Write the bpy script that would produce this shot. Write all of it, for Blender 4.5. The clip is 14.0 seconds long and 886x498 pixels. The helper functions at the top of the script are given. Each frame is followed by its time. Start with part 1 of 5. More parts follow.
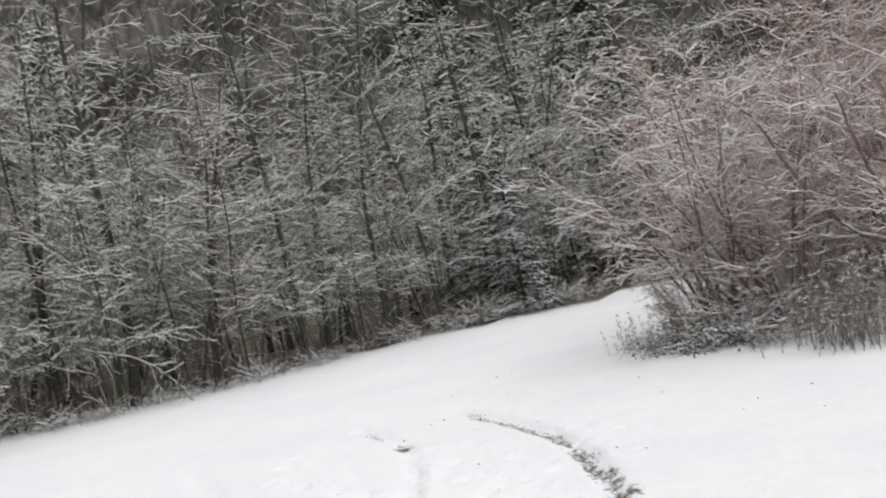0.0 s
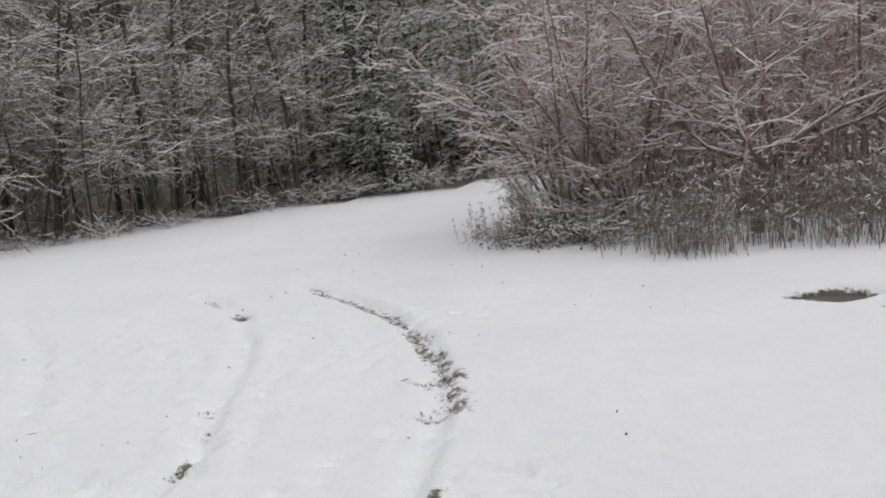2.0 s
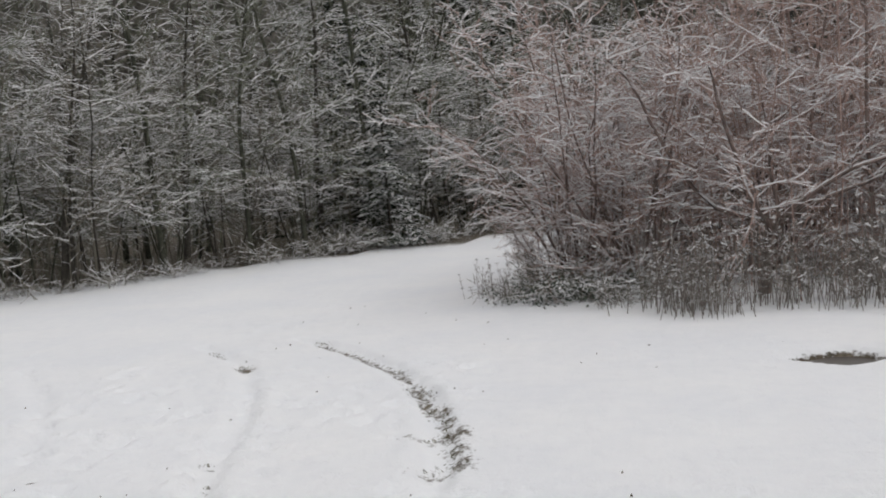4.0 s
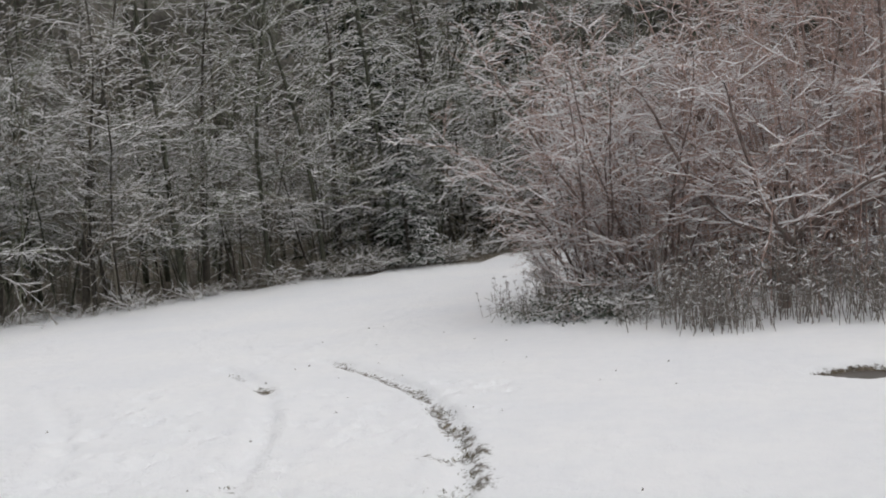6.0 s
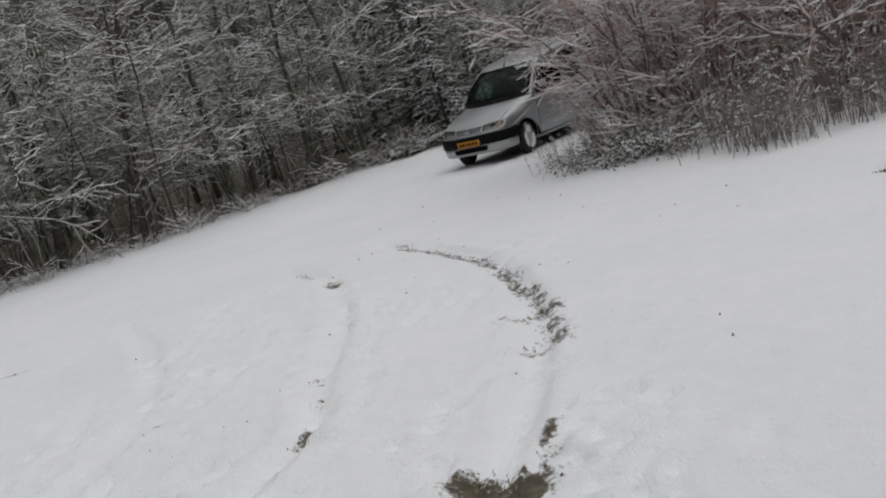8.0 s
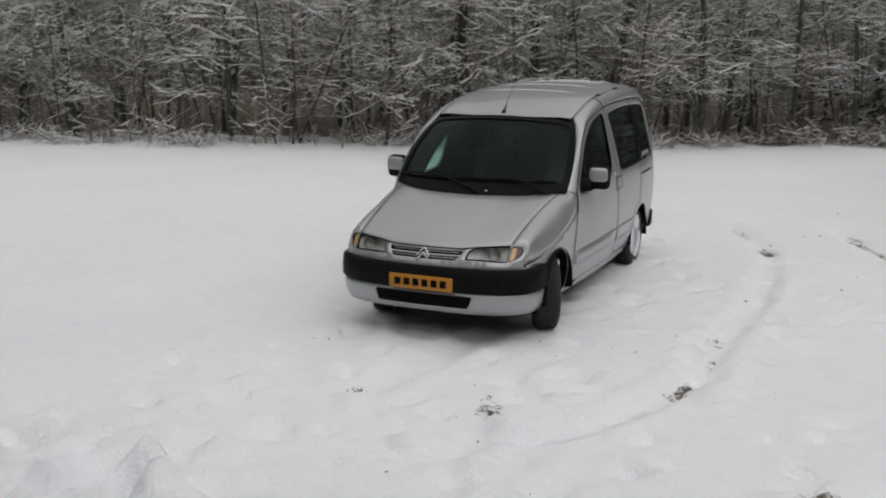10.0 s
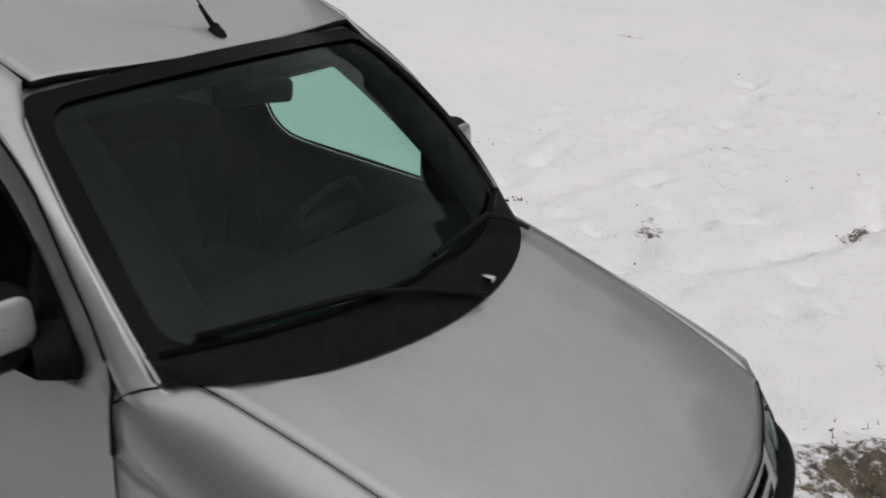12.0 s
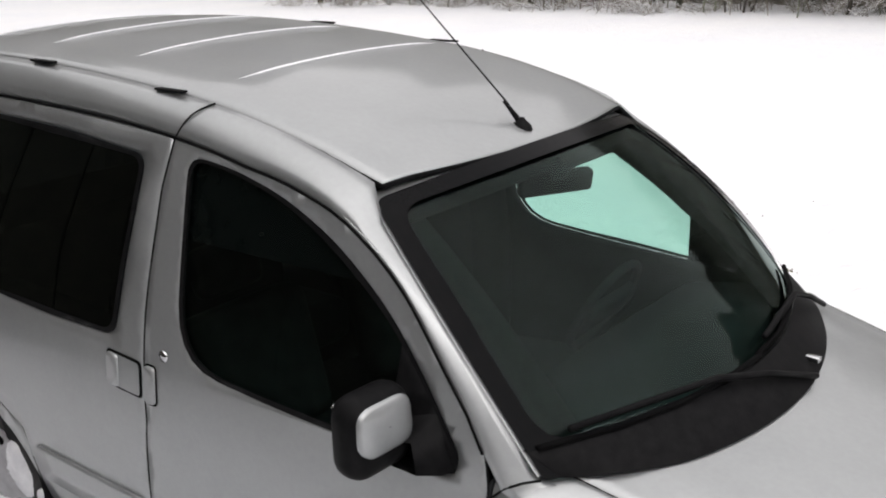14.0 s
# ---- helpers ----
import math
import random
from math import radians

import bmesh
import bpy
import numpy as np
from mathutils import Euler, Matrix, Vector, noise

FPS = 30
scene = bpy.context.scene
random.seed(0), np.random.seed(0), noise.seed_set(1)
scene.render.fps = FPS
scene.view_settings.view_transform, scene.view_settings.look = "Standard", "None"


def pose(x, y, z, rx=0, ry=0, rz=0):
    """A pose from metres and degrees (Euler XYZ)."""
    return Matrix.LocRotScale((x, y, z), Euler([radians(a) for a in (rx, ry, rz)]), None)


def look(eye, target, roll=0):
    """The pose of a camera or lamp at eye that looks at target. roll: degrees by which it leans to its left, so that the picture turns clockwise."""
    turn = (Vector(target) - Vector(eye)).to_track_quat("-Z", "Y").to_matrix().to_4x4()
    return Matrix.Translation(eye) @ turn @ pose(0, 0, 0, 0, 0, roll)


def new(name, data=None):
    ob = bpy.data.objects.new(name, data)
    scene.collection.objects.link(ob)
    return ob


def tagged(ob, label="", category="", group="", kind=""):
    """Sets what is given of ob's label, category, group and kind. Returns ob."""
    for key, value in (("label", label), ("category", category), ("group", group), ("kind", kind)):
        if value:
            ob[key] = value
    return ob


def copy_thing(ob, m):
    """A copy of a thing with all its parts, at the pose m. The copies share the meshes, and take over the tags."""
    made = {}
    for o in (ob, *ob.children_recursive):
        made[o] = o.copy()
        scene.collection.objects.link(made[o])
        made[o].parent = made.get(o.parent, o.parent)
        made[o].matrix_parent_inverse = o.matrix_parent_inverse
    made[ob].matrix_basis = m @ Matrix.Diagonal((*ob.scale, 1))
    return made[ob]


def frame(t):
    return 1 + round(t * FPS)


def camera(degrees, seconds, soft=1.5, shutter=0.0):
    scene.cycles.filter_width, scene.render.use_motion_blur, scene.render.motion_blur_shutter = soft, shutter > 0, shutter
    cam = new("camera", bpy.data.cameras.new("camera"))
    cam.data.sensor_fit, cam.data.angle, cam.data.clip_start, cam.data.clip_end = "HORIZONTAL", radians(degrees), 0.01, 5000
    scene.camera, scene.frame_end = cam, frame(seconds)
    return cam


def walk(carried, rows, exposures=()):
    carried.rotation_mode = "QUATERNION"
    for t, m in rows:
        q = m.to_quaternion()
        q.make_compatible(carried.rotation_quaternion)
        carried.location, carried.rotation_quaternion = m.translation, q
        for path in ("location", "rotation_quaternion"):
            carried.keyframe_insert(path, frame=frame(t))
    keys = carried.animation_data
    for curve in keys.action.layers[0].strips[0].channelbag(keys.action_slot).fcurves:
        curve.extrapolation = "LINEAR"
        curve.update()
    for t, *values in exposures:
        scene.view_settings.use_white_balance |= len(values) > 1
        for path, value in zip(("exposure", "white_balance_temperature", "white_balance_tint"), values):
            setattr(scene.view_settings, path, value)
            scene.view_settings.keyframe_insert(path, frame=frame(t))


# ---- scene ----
from mathutils.geometry import delaunay_2d_cdt


def at(x, y, z, pitch, yaw, roll):
    """A camera pose: yaw from +y to the left, pitch above level, roll about the view axis."""
    return pose(x, y, z, 90 + pitch, 0, yaw) @ pose(0, 0, 0, 0, 0, roll)


cam = camera(46.9, 14.0, soft=1.9, shutter=0.25)
PATH = [
    (0.0, -0.096, -0.106, 2.214, -0.37, 21.82, -11.10),
    (0.5, -0.018, -0.014, 2.213, -2.65, 19.40, -9.21),
    (1.0, 0.018, 0.025, 2.182, -3.10, 29.27, -2.14),
    (1.2, 0.056, 0.060, 2.199, -7.64, 25.39, -4.13),
    (1.5, 0.116, 0.113, 2.220, -8.47, 19.60, -5.11),
    (1.8, 0.005, 0.029, 2.242, -4.34, 13.29, -4.10),
    (2.0, 0.025, 0.001, 2.177, -8.07, 15.25, -5.25),
    (2.5, 0.004, 0.005, 2.191, -4.57, 14.99, -5.28),
    (3.0, -0.010, -0.006, 2.189, -4.40, 16.06, -6.51),
    (3.2, 0.014, 0.011, 2.185, -4.77, 15.42, -5.99),
    (5.3, 0.026, 0.016, 2.178, -4.92, 16.80, -2.16),
    (5.5, 0.032, 0.015, 2.190, -4.28, 16.21, -3.27),
    (6.0, 0.040, 0.003, 2.180, -3.85, 16.29, -5.15),
    (6.5, 0.027, -0.016, 2.160, -10.08, 15.02, -12.13),
    (7.0, 0.040, 0.002, 2.163, -9.51, 14.65, -11.95),
    (7.5, -0.005, -0.038, 2.190, -11.71, 18.69, -15.79),
    (8.0, 0.021, -0.001, 2.151, -10.33, 20.33, -15.84),
    (8.3, -0.001, 0.020, 2.191, -9.74, 17.58, -6.72),
    (8.5, -0.132, -0.086, 2.177, -5.86, 22.84, -4.11),
    (8.7, -0.130, -0.083, 2.193, -6.80, 28.69, -2.02),
    (9.0, -0.048, 0.017, 2.214, -6.67, 31.92, 1.22),
    (9.2, -0.009, 0.006, 2.210, -7.79, 34.50, 0.72),
    (11.3, -0.032, 0.057, 2.212, -19.03, 54.89, 2.61),
    (11.5, -0.024, 0.145, 2.208, -21.10, 55.54, 1.71),
    (12.0, -0.106, 0.054, 2.204, -22.41, 53.70, 3.10),
    (12.5, -0.044, 0.003, 2.221, -21.56, 59.67, -0.69),
    (13.0, 0.008, -0.111, 2.210, -23.77, 63.80, 1.42),
    (13.5, 0.170, 0.020, 2.218, -17.84, 69.67, 0.23),
    (14.0, 0.111, -0.077, 2.234, -18.31, 69.52, -1.40),
]
walk(cam, [(t, at(x, y, z, p, a, r)) for t, x, y, z, p, a, r in PATH],
     exposures=[(0.0, 0.46, 6550, 11), (0.5, 0.44, 6550, 11), (1.0, 0.44, 6550, 11), (1.5, 0.18, 6550, 11), (2.0, 0.08, 6550, 11), (3.0, 0.03, 6550, 11),
                (5.5, 0.08, 6550, 11), (6.5, 0.10, 6550, 11), (7.0, -0.08, 6550, 11), (7.5, -0.08, 6550, 10), (8.0, -0.22, 6500, 10), (8.5, -0.27, 6500, 10), (9.0, -0.19, 6550, 11), (9.2, -0.16, 6550, 11),
                (11.3, -0.02, 6700, 14), (11.5, 0.0, 6700, 14), (12.0, -0.02, 6700, 14), (12.5, 0.32, 6700, 14), (13.0, 0.64, 6700, 14), (13.5, 0.80, 6700, 14), (14.0, 0.74, 6700, 14)])

# ---- light: an even overcast sky with a very soft sun ----
world = bpy.data.worlds.new("overcast_sky")
scene.world = world
world.use_nodes = True
wn, wl = world.node_tree.nodes, world.node_tree.links
sky = wn.new("ShaderNodeTexSky")
sky.sky_type, sky.sun_disc = "NISHITA", False
sky.sun_elevation, sky.sun_rotation = radians(58), radians(100)
sky.air_density, sky.dust_density, sky.ozone_density = 1.0, 3.0, 1.0
hsv = wn.new("ShaderNodeHueSaturation")
hsv.inputs["Saturation"].default_value = 0.05
wl.new(sky.outputs["Color"], hsv.inputs["Color"])
cloud = wn.new("ShaderNodeMix")
cloud.data_type = "RGBA"
cloud.inputs[0].default_value, cloud.inputs[7].default_value = 0.6, (5.6, 5.65, 5.75, 1)
wl.new(hsv.outputs["Color"], cloud.inputs[6])
wl.new(cloud.outputs[2], wn["Background"].inputs["Color"])
wn["Background"].inputs["Strength"].default_value = 0.15
sun = new("sun", bpy.data.lights.new("sun", "SUN"))
sun.data.energy, sun.data.angle, sun.data.color = 0.7, radians(110), (1.0, 0.98, 0.96)
sun.matrix_world = look((0, 0, 30), (-30 * math.sin(radians(100)) * 0.62, -30 * math.cos(radians(100)) * 0.62, 0))


# ---- materials ----
def material(name, rough=0.6, metal=0.0):
    m = bpy.data.materials.new(name)
    m.use_nodes = True
    b = m.node_tree.nodes["Principled BSDF"]
    b.inputs["Roughness"].default_value, b.inputs["Metallic"].default_value = rough, metal
    return m, m.node_tree.nodes, m.node_tree.links, b


def noisy(m, nodes, links, scale, detail=4.0, rough=0.6, coords="Object"):
    tc, tx = nodes.new("ShaderNodeTexCoord"), nodes.new("ShaderNodeTexNoise")
    tx.inputs["Scale"].default_value, tx.inputs["Detail"].default_value, tx.inputs["Roughness"].default_value = scale, detail, rough
    links.new(tc.outputs[coords], tx.inputs["Vector"])
    return tx.outputs["Fac"]


def ramp(nodes, links, fac, stops):
    r = nodes.new("ShaderNodeValToRGB")
    while len(r.color_ramp.elements) < len(stops):
        r.color_ramp.elements.new(0.5)
    for e, (p, c) in zip(r.color_ramp.elements, stops):
        e.position, e.color = p, (*c, 1)
    links.new(fac, r.inputs["Fac"])
    return r.outputs["Color"]


def mixed(nodes, links, fac, a, b, how="MIX"):
    n = nodes.new("ShaderNodeMix")
    n.data_type, n.blend_type = "RGBA", how
    for socket, v in ((n.inputs[0], fac), (n.inputs[6], a), (n.inputs[7], b)):
        if isinstance(v, (int, float)):
            socket.default_value = v
        elif isinstance(v, tuple):
            socket.default_value = (*v, 1)
        else:
            links.new(v, socket)
    return n.outputs[2]


def bump(nodes, links, b, height, strength, distance=0.01):
    n = nodes.new("ShaderNodeBump")
    n.inputs["Strength"].default_value, n.inputs["Distance"].default_value = strength, distance
    links.new(height, n.inputs["Height"])
    links.new(n.outputs["Normal"], b.inputs["Normal"])


def simple(name, c1, c2, scale, rough=0.6, metal=0.0, relief=0.3, distance=0.005, detail=4.0, shine=0.5):
    m, n, l, b = material(name, rough, metal)
    b.inputs["Specular IOR Level"].default_value = shine
    f = noisy(m, n, l, scale, detail)
    l.new(ramp(n, l, f, [(0.3, c1), (0.7, c2)]), b.inputs["Base Color"])
    if relief:
        bump(n, l, b, f, relief, distance)
    return m


BARK = simple("bark", (0.022, 0.020, 0.017), (0.075, 0.066, 0.052), 9, 0.9, relief=0.6)
BARK_GREEN = simple("mossy_bark", (0.024, 0.026, 0.018), (0.080, 0.084, 0.058), 9, 0.9, relief=0.6)
BARK_RED = simple("reddish_bark", (0.10, 0.074, 0.066), (0.27, 0.205, 0.18), 9, 0.9, relief=0.6)
TWIG = simple("twig", (0.112, 0.102, 0.082), (0.275, 0.252, 0.203), 3, 0.9, relief=0)
TWIG_GREEN = simple("mossy_twig", (0.100, 0.108, 0.078), (0.25, 0.262, 0.19), 3, 0.9, relief=0)
TWIG_RED = simple("reddish_twig", (0.30, 0.198, 0.172), (0.56, 0.415, 0.365), 3, 0.9, relief=0)
NEEDLE = simple("spruce_needle", (0.014, 0.024, 0.014), (0.045, 0.062, 0.038), 5, 0.9, relief=0)
WEED = simple("dry_weed", (0.13, 0.115, 0.102), (0.30, 0.265, 0.235), 12, 0.9, relief=0)
LEAFY = simple("evergreen_leaf", (0.03, 0.045, 0.03), (0.09, 0.11, 0.08), 7, 0.8, relief=0)
SNOWCAP = simple("branch_snow", (0.56, 0.56, 0.57), (0.82, 0.82, 0.83), 2.5, 0.75, relief=0.3)
PACKED = simple("packed_snow", (0.66, 0.67, 0.70), (0.84, 0.85, 0.87), 18, 0.75, relief=0.5)
SOIL = simple("soil", (0.035, 0.028, 0.020), (0.15, 0.12, 0.085), 14, 0.85, relief=0.8, distance=0.02)
GRASS = simple("wet_grass", (0.045, 0.045, 0.022), (0.16, 0.14, 0.075), 10, 0.85, relief=0)
PUDDLE = simple("muddy_water", (0.055, 0.046, 0.040), (0.10, 0.086, 0.075), 3, 0.30, relief=0.05, shine=0.25)


def make_snow():
    m, n, l, b = material("snow", 0.75)
    fine, mid, broad = noisy(m, n, l, 55, 4), noisy(m, n, l, 5.0, 4), noisy(m, n, l, 0.5, 3)
    base = mixed(n, l, 1.0, ramp(n, l, broad, [(0.3, (0.81, 0.825, 0.85)), (0.7, (0.865, 0.87, 0.875))]),
                 ramp(n, l, mid, [(0.25, (0.955, 0.96, 0.97)), (0.7, (1, 1, 1))]), "MULTIPLY")
    bare = n.new("ShaderNodeAttribute")
    bare.attribute_name = "bare"
    cut = n.new("ShaderNodeMath")
    cut.operation = "ADD"
    l.new(bare.outputs["Fac"], cut.inputs[0])
    grain = noisy(m, n, l, 16, 6, 0.75)
    shift = n.new("ShaderNodeMath")
    shift.operation, shift.inputs[1].default_value = "SUBTRACT", 0.5
    l.new(grain, shift.inputs[0])
    wide = n.new("ShaderNodeMath")
    wide.operation, wide.inputs[1].default_value = "MULTIPLY", 2.3
    l.new(shift.outputs[0], wide.inputs[0])
    l.new(wide.outputs[0], cut.inputs[1])
    mask = ramp(n, l, cut.outputs[0], [(0.44, (0, 0, 0)), (0.74, (1, 1, 1))])
    earth = ramp(n, l, noisy(m, n, l, 11, 6, 0.7), [(0.25, (0.026, 0.021, 0.014)), (0.5, (0.082, 0.066, 0.043)), (0.8, (0.21, 0.165, 0.11))])
    l.new(mixed(n, l, mask, base, earth), b.inputs["Base Color"])
    add = n.new("ShaderNodeMath")
    add.operation = "MULTIPLY_ADD"
    l.new(mid, add.inputs[0])
    add.inputs[1].default_value = 3.4
    l.new(fine, add.inputs[2])
    bump(n, l, b, add.outputs[0], 0.6, 0.030)
    return m


SNOW = make_snow()


def make_paint():
    m, n, l, b = material("silver_paint", 0.32, 0.74)
    dirt = noisy(m, n, l, 2.6, 6, 0.65)
    fine = noisy(m, n, l, 60, 3)
    col = ramp(n, l, dirt, [(0.3, (0.352, 0.368, 0.372)), (0.7, (0.410, 0.426, 0.430))])
    l.new(mixed(n, l, 1.0, col, ramp(n, l, fine, [(0.2, (0.93, 0.93, 0.93)), (0.8, (1, 1, 1))]), "MULTIPLY"), b.inputs["Base Color"])
    l.new(ramp(n, l, dirt, [(0.3, (0.40, 0.40, 0.40)), (0.75, (0.52, 0.52, 0.52))]), b.inputs["Roughness"])
    b.inputs["Coat Weight"].default_value, b.inputs["Coat Roughness"].default_value = 0.7, 0.10
    return m


PAINT = make_paint()
BLACK = simple("black_plastic", (0.004, 0.004, 0.0045), (0.009, 0.009, 0.0095), 30, 0.5, relief=0.2, distance=0.002, shine=0.06)
FRIT = simple("black_glass_border", (0.002, 0.0025, 0.003), (0.004, 0.004, 0.0045), 20, 0.2, relief=0, shine=0.06)
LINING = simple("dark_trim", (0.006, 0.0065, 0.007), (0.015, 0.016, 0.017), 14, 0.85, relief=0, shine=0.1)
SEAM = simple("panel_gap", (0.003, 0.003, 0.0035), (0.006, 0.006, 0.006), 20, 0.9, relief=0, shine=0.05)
RUBBER = simple("tyre_rubber", (0.012, 0.012, 0.013), (0.030, 0.030, 0.030), 22, 0.85, relief=0.4)
RIM = simple("wheel_cover", (0.30, 0.30, 0.31), (0.48, 0.48, 0.50), 9, 0.45, 0.5, relief=0.1)
CHROME = simple("chrome", (0.55, 0.56, 0.57), (0.62, 0.63, 0.64), 9, 0.15, 1.0, relief=0)
PLATE = simple("yellow_plate", (0.36, 0.145, 0.010), (0.44, 0.185, 0.013), 9, 0.5, relief=0)
AMBER = simple("amber_lens", (0.46, 0.27, 0.11), (0.58, 0.38, 0.20), 30, 0.15, relief=0.2)
REFLECTOR = simple("lamp_reflector", (0.46, 0.46, 0.44), (0.68, 0.68, 0.65), 18, 0.35, 0.1, relief=0.3, distance=0.01)
BOWL = simple("lamp_bowl", (0.16, 0.16, 0.15), (0.34, 0.34, 0.32), 30, 0.3, 0.4, relief=0.2)
BOWL_DARK = simple("dark_lens", (0.05, 0.025, 0.022), (0.10, 0.05, 0.04), 25, 0.2, relief=0.1)
REDLENS = simple("red_lens", (0.32, 0.02, 0.02), (0.42, 0.03, 0.03), 30, 0.15, relief=0)


def make_glass(name, tint, gloss=0.0, base=0.013):
    m = bpy.data.materials.new(name)
    m.use_nodes = True
    n, l = m.node_tree.nodes, m.node_tree.links
    n.remove(n["Principled BSDF"])
    clear, shine, mix = n.new("ShaderNodeBsdfTransparent"), n.new("ShaderNodeBsdfGlossy"), n.new("ShaderNodeMixShader")
    facing, power, lift = n.new("ShaderNodeLayerWeight"), n.new("ShaderNodeMath"), n.new("ShaderNodeMath")
    clear.inputs["Color"].default_value = (*tint, 1)
    shine.inputs["Roughness"].default_value = gloss
    shine.inputs["Color"].default_value = (0.28, 0.333, 0.317, 1)
    power.operation, power.inputs[1].default_value = "POWER", 4.5
    lift.operation, lift.inputs[1].default_value, lift.inputs[2].default_value = "MULTIPLY_ADD", 1.65, base * 3
    facing.inputs["Blend"].default_value = 0.5
    l.new(facing.outputs["Facing"], power.inputs[0])
    l.new(power.outputs[0], lift.inputs[0])
    l.new(lift.outputs[0], mix.inputs["Fac"])
    l.new(clear.outputs[0], mix.inputs[1])
    l.new(shine.outputs[0], mix.inputs[2])
    l.new(mix.outputs[0], n["Material Output"].inputs["Surface"])
    return m


GLASS = make_glass("tinted_window_glass", (0.62, 0.86, 0.78))
PRIVACY = make_glass("dark_window_glass", (0.025, 0.03, 0.03), 0.0, 0.05)
SIDEGLASS = make_glass("side_window_glass", (0.62, 0.86, 0.78), 0.0, 0.035)
LENS = make_glass("clear_lamp_glass", (0.9, 0.9, 0.9))


# ---- mesh helpers ----
def mesh_of(name, verts, faces, mats, smooth=True):
    me = bpy.data.meshes.new(name)
    me.from_pydata([tuple(v) for v in verts], [], [tuple(f) for f in faces])
    for m in mats if isinstance(mats, (list, tuple)) else [mats]:
        me.materials.append(m)
    if smooth:
        me.polygons.foreach_set("use_smooth", [True] * len(me.polygons))
    me.update()
    return me


def part(name, shape, mats, parent=None, label="", smooth=True, solid=0.0):
    """One mesh object from (verts, faces), under parent; solid gives a sheet its thickness (inner side: second material)."""
    ob = new(name, mesh_of(name, shape[0], shape[1], mats, smooth))
    ob.parent = parent
    if label:
        ob["label"] = label
    if solid:
        s = ob.modifiers.new("thickness", "SOLIDIFY")
        s.thickness, s.offset = solid, -1
        if isinstance(mats, (list, tuple)) and len(mats) > 1:
            s.material_offset, s.material_offset_rim = 1, 1
    return ob


def join(*shapes):
    vs, fs = [], []
    for v, f in shapes:
        k = len(vs)
        vs += [tuple(p) for p in v]
        fs += [tuple(i + k for i in q) for q in f]
    return vs, fs


def flipped(shape):
    return shape[0], [tuple(reversed(f)) for f in shape[1]]


def moved(shape, m):
    return [tuple(m @ Vector(v)) for v in shape[0]], shape[1]


def mirrored(shape):
    return [(v[0], -v[1], v[2]) for v in shape[0]], [tuple(reversed(f)) for f in shape[1]]


def block(x0, x1, y0, y1, z0, z1, r=0.01, seg=2):
    """A box with rounded edges."""
    bm = bmesh.new()
    bmesh.ops.create_cube(bm, size=1)
    for v in bm.verts:
        v.co = Vector(((x0 + x1) / 2 + v.co.x * (x1 - x0), (y0 + y1) / 2 + v.co.y * (y1 - y0), (z0 + z1) / 2 + v.co.z * (z1 - z0)))
    if r:
        bmesh.ops.bevel(bm, geom=bm.edges[:], offset=r, segments=seg, affect="EDGES", profile=0.5)
    bm.verts.index_update()
    out = [tuple(v.co) for v in bm.verts], [tuple(v.index for v in f.verts) for f in bm.faces]
    bm.free()
    return out


def loft(rows, closed=False):
    """A sheet through rows of points of equal count."""
    n, vs, fs = len(rows[0]), [tuple(p) for r in rows for p in r], []
    for i in range(len(rows) - 1):
        for j in range(n if closed else n - 1):
            a, b = i * n + j, i * n + (j + 1) % n
            fs.append((a, b, b + n, a + n))
    return vs, fs


def tube(points, radius, sides=8, taper=1.0):
    pts = [Vector(p) for p in points]
    rows = []
    for i, p in enumerate(pts):
        d = (pts[min(i + 1, len(pts) - 1)] - pts[max(i - 1, 0)]).normalized()
        u = d.orthogonal().normalized() if not rows else (u - d * u.dot(d)).normalized()
        w, r = d.cross(u), radius * (1 + (taper - 1) * i / max(1, len(pts) - 1))
        rows.append([p + r * (math.cos(2 * math.pi * k / sides) * u + math.sin(2 * math.pi * k / sides) * w) for k in range(sides)])
    vs, fs = loft(rows, True)
    fs.append(tuple(reversed(range(sides))))
    fs.append(tuple(range(len(vs) - sides, len(vs))))
    return vs, fs


def spin(profile, sides=40, axis="y"):
    """A turned shape: profile of (radius, along) about the y axis."""
    return loft([[(r * math.cos(2 * math.pi * k / sides), a, r * math.sin(2 * math.pi * k / sides)) for k in range(sides)] for r, a in profile], True)


def rounded(corners, r, n=5):
    """A closed outline with its corners rounded; corners may be (x, y) or (x, y, r)."""
    out = []
    for i, c in enumerate(corners):
        p, a, b = Vector(c[:2]), Vector(corners[i - 1][:2]), Vector(corners[(i + 1) % len(corners)][:2])
        rr = c[2] if len(c) > 2 else r
        u, w = (a - p), (b - p)
        q = min(rr, u.length * 0.45, w.length * 0.45)
        s, e = p + u.normalized() * q, p + w.normalized() * q
        for k in range(n + 1):
            t = k / n
            out.append(tuple(s * (1 - t) ** 2 + p * 2 * t * (1 - t) + e * t * t))
    return out


def inside(p, poly):
    x, y, odd = p[0], p[1], False
    for i in range(len(poly)):
        (x0, y0), (x1, y1) = poly[i - 1][:2], poly[i][:2]
        if (y0 > y) != (y1 > y) and x < (x1 - x0) * (y - y0) / (y1 - y0) + x0:
            odd = not odd
    return odd


def dense(poly, step):
    out = []
    for i in range(len(poly)):
        a, b = Vector(poly[i - 1][:2]), Vector(poly[i][:2])
        n = max(1, int((b - a).length / step))
        out += [tuple(a.lerp(b, k / n)) for k in range(n)]
    return out


